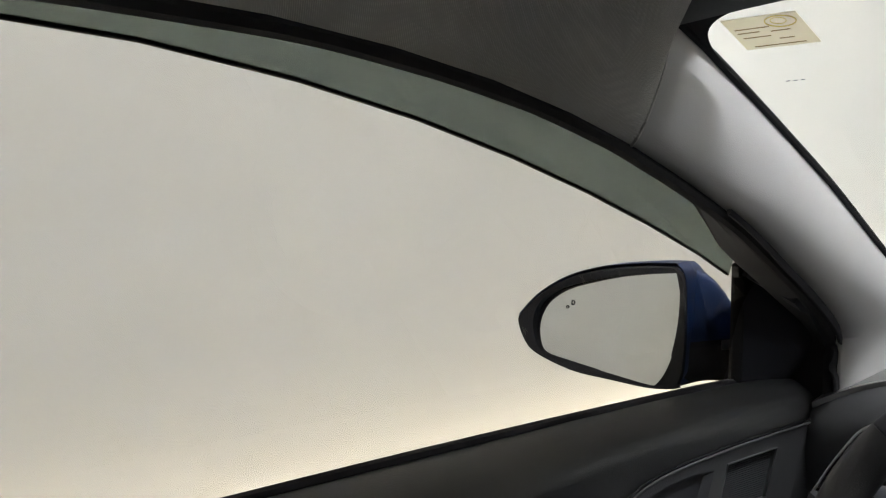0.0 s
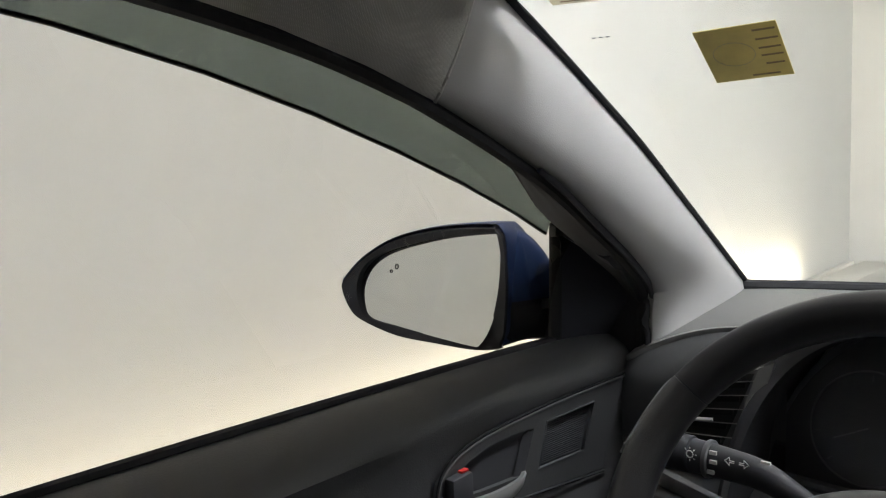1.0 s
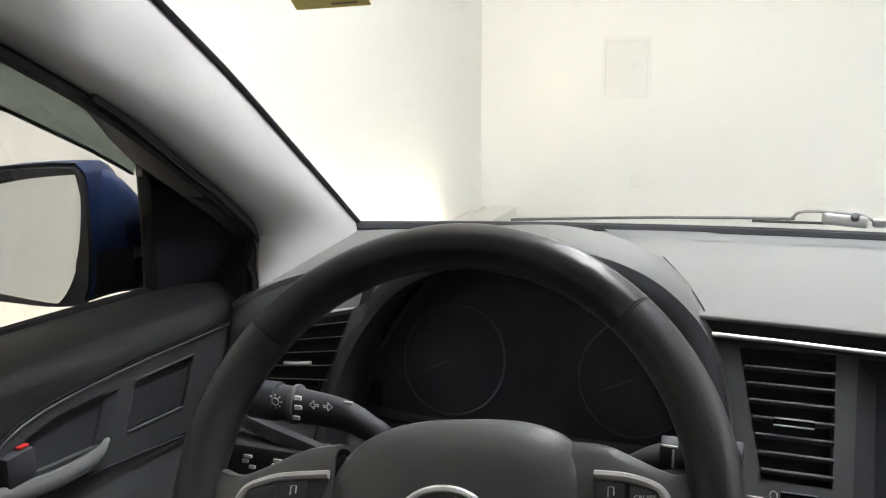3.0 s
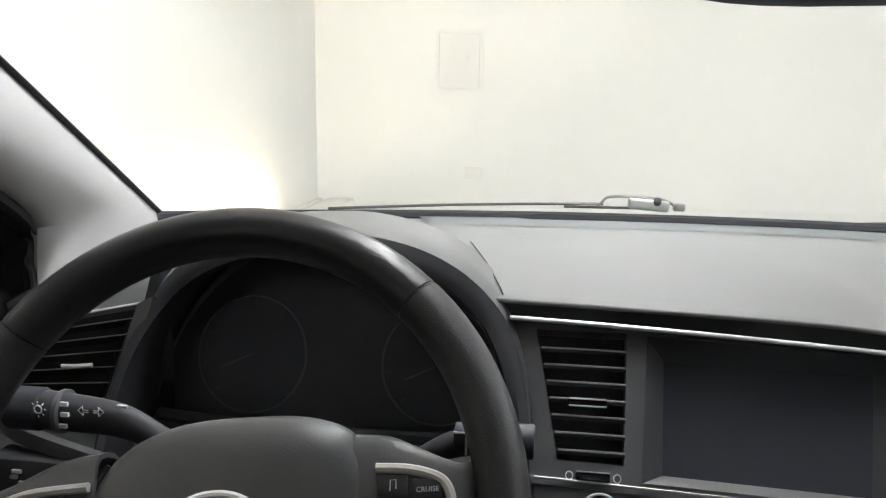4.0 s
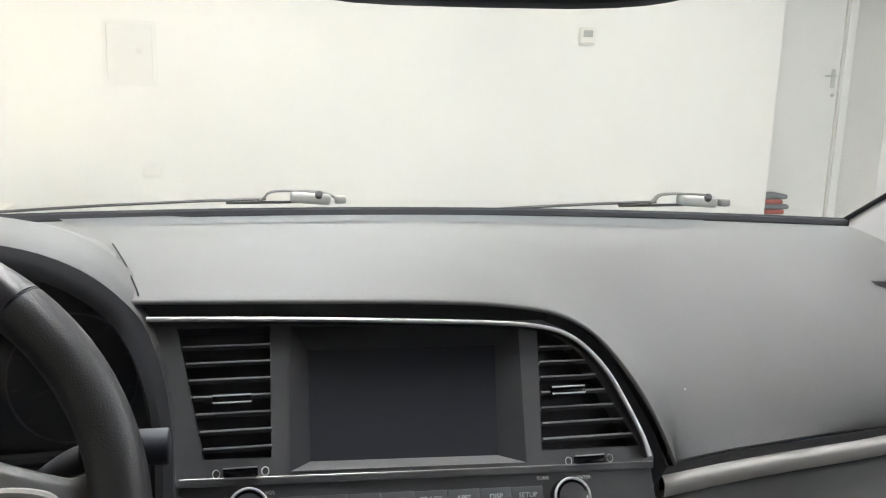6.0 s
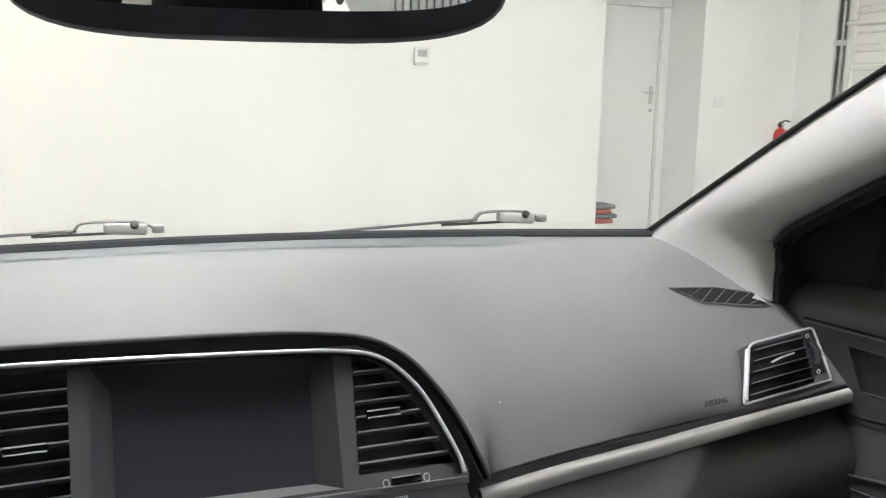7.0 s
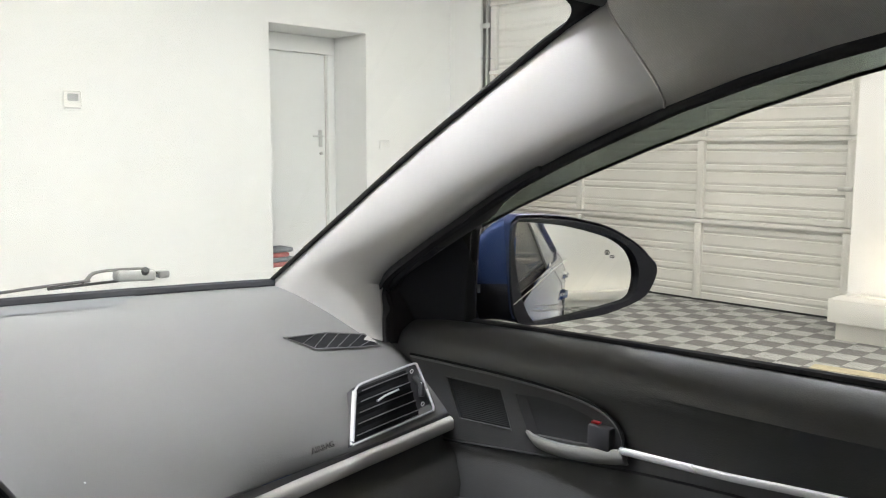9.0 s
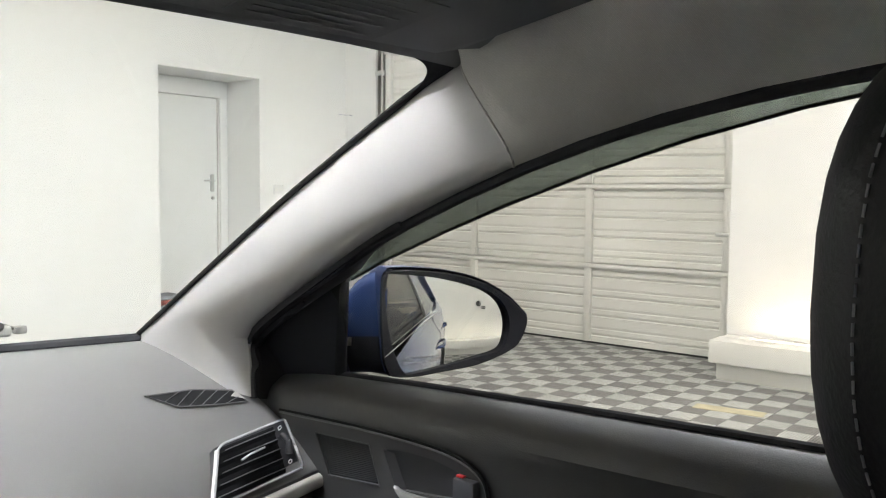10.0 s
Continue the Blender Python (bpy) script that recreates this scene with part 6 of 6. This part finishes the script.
    if s > 0:
        for txt, v in (("OBJECTS IN MIRROR ARE", -0.034), ("CLOSER THAN THEY APPEAR", -0.0405)):
            words(txt, 0.0043, facing(gc + gr * (-0.036) + gu * v + n * 0.0006, -gr if (-gr).cross(gu).dot(n) > 0 else gr, gu), DIM, g, 0.0001)
        # white tube stands in for a lamp's reflection in the side window
        part("lamp_reflection", tube(smooth_path([mp(-0.0956, -0.0285, 0.007), mp(-0.066, -0.0072, 0.006), mp(-0.0366, 0.0149, 0.004), mp(-0.022, 0.0245, 0.003), mp(-0.0124, 0.0285, 0.002)], 4), 0.0006, 6), PRINT, g, "fine white line painting a tube lamp's reflection")
    return t


door_mirror(-1, 13, 1.07, 0.955, 11, 7.0, 0.0, "blue driver's door mirror reflecting a plain wall")
door_mirror(1, 26, 0.972, 1.04, 25.6, 1.6, 0.8, "blue passenger's door mirror reflecting the car side")


# ---- interior mirror, sun visors ----
def interior_mirror():
    t = thing("interior_mirror", (0.0, 0.50, 1.24), "black rear-view mirror hung from the windshield", "rear-view mirror")
    c = Vector((0.002, 0.478, 1.2390))
    n = Vector((-0.30, -0.95, -0.075)).normalized()
    r = Vector((0, 0, 1)).cross(n).normalized() * -1
    r = r if r.x > 0 else -r
    u = r.cross(n)
    u = u if u.z > 0 else -u
    loop = []
    for k in range(40):
        a = 2 * math.pi * k / 40
        ca, sa = math.cos(a), math.sin(a)
        loop.append((0.144 * math.copysign(abs(ca) ** 0.55, ca), 0.0435 * math.copysign(abs(sa) ** 0.62, sa)))
    rows = [[c + r * x * sc + u * y * sc2 + n * off for x, y in loop] for sc, sc2, off in ((0.925, 0.58, 0.003), (0.985, 0.93, 0.004), (1.0, 1.0, -0.002), (0.98, 0.96, -0.016), (0.85, 0.7, -0.034), (0.4, 0.3, -0.042), (0.02, 0.02, -0.043))]
    part("housing", grid(rows, closed=True), NAVYP, t, "black plastic mirror housing")
    bm = bmesh.new()
    bm.faces.new([bm.verts.new(c + r * x * 0.93 + u * y * 0.59 + n * 0.0028) for x, y in loop])
    part("mirror_glass", bm, MIRROR, t, "silvered mirror glass", smooth=False)
    part("stem", tube(smooth_path([c - n * 0.03, c - n * 0.06 + Vector((0, 0, 0.02)), ws(0.0, 1.285) + Vector((0, -0.005, 0))]), 0.011, 10), BLACKP, t)
    part("sensor_cover", box(-0.035, 0.035, 0.53, 0.62, 1.262, 1.30, 0.008), BLACKP, t)


interior_mirror()


def sun_visor(s):
    t = thing("sun_visor", (s * 0.36, 0.28, 1.31), "dark sun visor folded up against the headliner", "sun visor", "sun visors")
    rows = []
    for x, yo in ((0.135, 0.04), (0.16, 0.02), (0.30, 0.012), (0.45, 0.005), (0.555, -0.002), (0.575, -0.012), (0.585, -0.035)):
        e = 1.0 if 0.15 < x < 0.57 else 0.4
        f, b = 0.352 + yo, 0.185 + (0.0 if e == 1 else 0.03)
        zf, zb = 1.311, 1.338
        rows.append([Vector((s * x, f - 0.004, zf - 0.008 * e)), Vector((s * x, f + 0.008, zf)), Vector((s * x, f - 0.004, zf + 0.009 * e)), Vector((s * x, b, zb + 0.008 * e)), Vector((s * x, b - 0.008, zb)), Vector((s * x, b, zb - 0.009 * e)), Vector((s * x, (f + b) / 2, (zf + zb) / 2 - 0.011 * e))])
    part("panel", grid(rows, closed=True, caps=True), VISORC, t, "dark vinyl visor panel")
    lab = part("warning_label", grid([[Vector((s * x, y, 1.311 + (0.348 - y) * 0.19 - 0.0135)) for x in (0.34, 0.47)] for y in (0.335, 0.262)], thick=0.0006), VISORC, t, "dark warning label")
    for k in range(8):
        y = 0.328 - k * 0.008
        part("text_bar", grid([[Vector((s * x, yy, 1.311 + (0.348 - yy) * 0.19 - 0.0145)) for x in (0.35, 0.455 - 0.02 * (k % 2))] for yy in (y, y - 0.0022)], thick=0.0004), STACKP, lab)
    part("pivot", tube([Vector((s * 0.560, 0.335, 1.322)), Vector((s * 0.59, 0.34, 1.330)), Vector((s * 0.60, 0.36, 1.335))], 0.006), DARKP, t)


for s in (1, -1):
    sun_visor(s)


# ---- windshield cards and marks ----
def card(name, x0, x1, z0, z1, mat, label, lines, skew=0.0, rise=0.0):
    t = thing(name, ws((x0 + x1) / 2, z0) + Vector((0, -0.004, 0)), label, "sticker")
    inn = Vector((0, -0.0035, -0.002))

    def cp(u, v, off=0.0):
        return ws(x0 + (x1 - x0) * u + skew * v, z0 + (z1 - z0) * v + rise * u) + inn + Vector((0, -off * 0.46, -off * 0.89))

    part("card", grid([[cp(i / 6, j / 4) for i in range(7)] for j in range(5)], thick=0.0008), mat, t)
    for u0, u1, v in lines:
        part("text_bar", grid([[cp(u0, v, 0.0014), cp(u1, v, 0.0014)], [cp(u0, v - 0.035, 0.0014), cp(u1, v - 0.035, 0.0014)]]), CARDINK, t, "unreadable line of print")
    return t, cp


t, cp = card("windshield_card", -0.544, -0.483, 1.228, 1.264, YELLOW, "yellow printed card stuck inside the windshield", [(0.70, 0.97, 0.92), (0.70, 0.97, 0.76), (0.70, 0.97, 0.60), (0.70, 0.97, 0.46), (0.72, 0.95, 0.30), (0.5, 0.85, 0.10)], 0.009, 0.003)
part("faint_ring", tube([cp(0.38 + 0.26 * math.cos(a * math.pi / 10), 0.52 + 0.22 * math.sin(a * math.pi / 10), 0.0012) for a in range(20)], 0.0002, 4, closed=True), WOODY, t)
t, cp = card("windshield_sticker", -0.615, -0.563, 1.2895, 1.3085, CREAM, "cream printed sticker with a round emblem on the windshield", [(0.08, 0.55, 0.70), (0.08, 0.38, 0.58), (0.10, 0.48, 0.42), (0.52, 0.78, 0.55), (0.55, 0.75, 0.30), (0.15, 0.85, 0.12)])
part("emblem", tube([cp(0.74 + 0.20 * math.cos(a * math.pi / 10), 0.80 + 0.17 * math.sin(a * math.pi / 10), 0.0014) for a in range(20)], 0.0005, 5, closed=True), YELLOW, t, "yellow oval emblem")
part("emblem_core", tube([cp(0.72 + 0.10 * math.cos(a * math.pi / 10), 0.82 + 0.10 * math.sin(a * math.pi / 10), 0.0014) for a in range(20)], 0.0003, 5, closed=True), YELLOW, t)
for s in (1, -1):
    w = thing("glass_marking", (s * 0.604, 0.474, 1.266), "tiny dark glass marking on the windshield", "marking", "windshield marks")
    for k in range(3):
        c = ws(s * (0.598 + 0.0055 * k), 1.2655) + Vector((0, -0.003, -0.001))
        part("mark", tube([c + Vector((0.0018 * math.cos(a * math.pi / 4), 0.0012 * math.sin(a * math.pi / 4), 0)) for a in range(8)], 0.00025, 4, closed=True), CLOTH_G, w)


# ---- seats ----
def superbox(c, half, e, rings=14, seg=28, lean=0.0):
    """A rounded cushion: a superellipsoid, leaning back."""
    rows = []
    for i in range(rings + 1):
        a = -math.pi / 2 + math.pi * i / rings
        ca, sa = math.cos(a), math.sin(a)
        row = []
        for k in range(seg):
            b = 2 * math.pi * k / seg
            cb, sb = math.cos(b), math.sin(b)
            f = lambda v: math.copysign(abs(v) ** (2 / e), v)
            x, y, z = half[0] * f(ca) * f(cb), half[1] * f(ca) * f(sb), half[2] * f(sa)
            row.append(Vector((c[0] + x, c[1] + y - z * lean, c[2] + z)))
        rows.append(row)
    bm = grid(rows, closed=True)
    bmesh.ops.remove_doubles(bm, verts=bm.verts, dist=1e-5)
    return bm


def front_seat(x, y, label):
    t = thing("front_seat", (x, y, 0.26), label, "car seat", "front seats")
    part("cushion", superbox((x, y + 0.30, 0.46), (0.25, 0.27, 0.09), 3.5), SEATC, t)
    part("backrest", superbox((x, y - 0.10, 0.74), (0.24, 0.085, 0.30), 3.2, lean=0.28), SEATC, t)
    part("seat_base", box(x - 0.22, x + 0.22, y + 0.08, y + 0.5, 0.262, 0.40, 0.02), DARKP, t)
    for dx in (-0.06, 0.06):
        part("headrest_post", tube([Vector((x + dx, y - 0.185, 1.0)), Vector((x + dx, y - 0.15, 1.1))], 0.006), CHROME, t)
    return t


def headrest(t, x, y, z):
    bm = superbox((x, y, z), (0.138, 0.064, 0.128), 2.5, 20, 40, lean=0.06)
    for v in bm.verts:
        if v.co.z > z:
            v.co.z = z + (v.co.z - z) * 0.65
    tree = BVHTree.FromBMesh(bm)
    h = part("headrest", bm, SEATC, t, "black padded headrest")
    # stitching down both side faces
    for sx in (-1, 1):
        for k in range(32):
            ends = []
            for d in (0.0, 0.0040):
                a = -0.118 + 0.190 * k / 32 + d
                deep = 0.064 * max(0.02, 1 - abs(a / (0.084 if a > 0 else 0.130)) ** 2.5) ** 0.4
                q, nn, _, _ = tree.ray_cast(Vector((x + sx * 0.5, y - a * 0.06 + deep - 0.033, z + a)), Vector((-sx, 0, 0)))
                if q is not None:
                    ends.append(q + Vector((sx * 0.0008, 0, 0)))
            if len(ends) == 2:
                part("stitch", tube(ends, 0.0005, 5), THREAD, h)


ps = front_seat(0.385, -0.06, "black leather passenger seat with white stitching")
headrest(ps, 0.420, -0.070, 1.177)
ds = front_seat(-0.385, -0.20, "black leather driver's seat with white stitching")
headrest(ds, -0.40, -0.335, 1.165)
rb = thing("rear_bench", (0, -1.1, 0.26), "black leather rear bench seat", "car seat")
part("cushion", superbox((0, -0.95, 0.46), (0.62, 0.26, 0.10), 4), SEATC, rb)
part("backrest", superbox((0, -1.25, 0.72), (0.62, 0.08, 0.28), 4, lean=0.35), SEATC, rb)
part("bench_base", box(-0.6, 0.6, -1.2, -0.75, 0.262, 0.40, 0.02), DARKP, rb)


# ---- floor tiles ----
T = 0.1475
TX, TY = 4.20, 2.345


def tile_mesh(name, mat):
    bm = box(-T / 2 + 0.0012, T / 2 - 0.0012, -T / 2 + 0.0012, T / 2 - 0.0012, -0.0138, 0.0, 0.0)
    me = bpy.data.meshes.new(name)
    bm.to_mesh(me)
    bm.free()
    me.materials.append(mat)
    return me


tile_meshes = (tile_mesh("floor_tile", TILE_D), tile_mesh("floor_tile", TILE_L))
loose = {0: ([], []), 1: ([], [])}
count = 0
for i in range(-42, 13):
    for j in range(-47, 26):
        x, y = TX + i * T, TY + j * T
        if not (XL + 0.06 < x < XR + 0.02 and YB + 0.06 < y < YF - 0.02):
            continue
        if x > 5.38 and y < 2.0:
            continue
        k = (i + j) % 2
        near = 3.4 < x < 5.9 and 1.35 < y < 4.3 and y < 1.35 + 1.35 * (x - 2.9) and count < 300
        if near:
            ob = bpy.data.objects.new("floor_tile", tile_meshes[k])
            scene.collection.objects.link(ob)
            ob.location = (x, y, 0)
            ob.parent = floor
            count += 1
        else:
            vs, fs = loose[k]
            b = len(vs)
            a = T / 2 - 0.0012
            vs += [(x - a, y - a, 0), (x + a, y - a, 0), (x + a, y + a, 0), (x - a, y + a, 0), (x - a, y - a, -0.0138), (x + a, y - a, -0.0138), (x + a, y + a, -0.0138), (x - a, y + a, -0.0138)]
            fs += [(b, b + 1, b + 2, b + 3), (b, b + 4, b + 5, b + 1), (b + 1, b + 5, b + 6, b + 2), (b + 2, b + 6, b + 7, b + 3), (b + 3, b + 7, b + 4, b)]
for k, (vs, fs) in loose.items():
    me = bpy.data.meshes.new("floor_tiles")
    me.from_pydata(vs, [], fs)
    me.materials.append((TILE_D, TILE_L)[k])
    ob = new("floor_tiles", me)
    ob.parent = floor
    tagged(ob, "open-grid plastic floor tiles laid in a chequer", kind="stuff")
mk = thing("floor_patch", (4.62, 1.55, 0), "faded yellow marking on the chequered tiles", "floor marking")
part("patch", turned(box(-0.19, 0.19, -0.055, 0.055, 0.0005, 0.0025), pose(4.62, 1.60, 0, 0, 0, -82)), WOODY, mk, smooth=False)
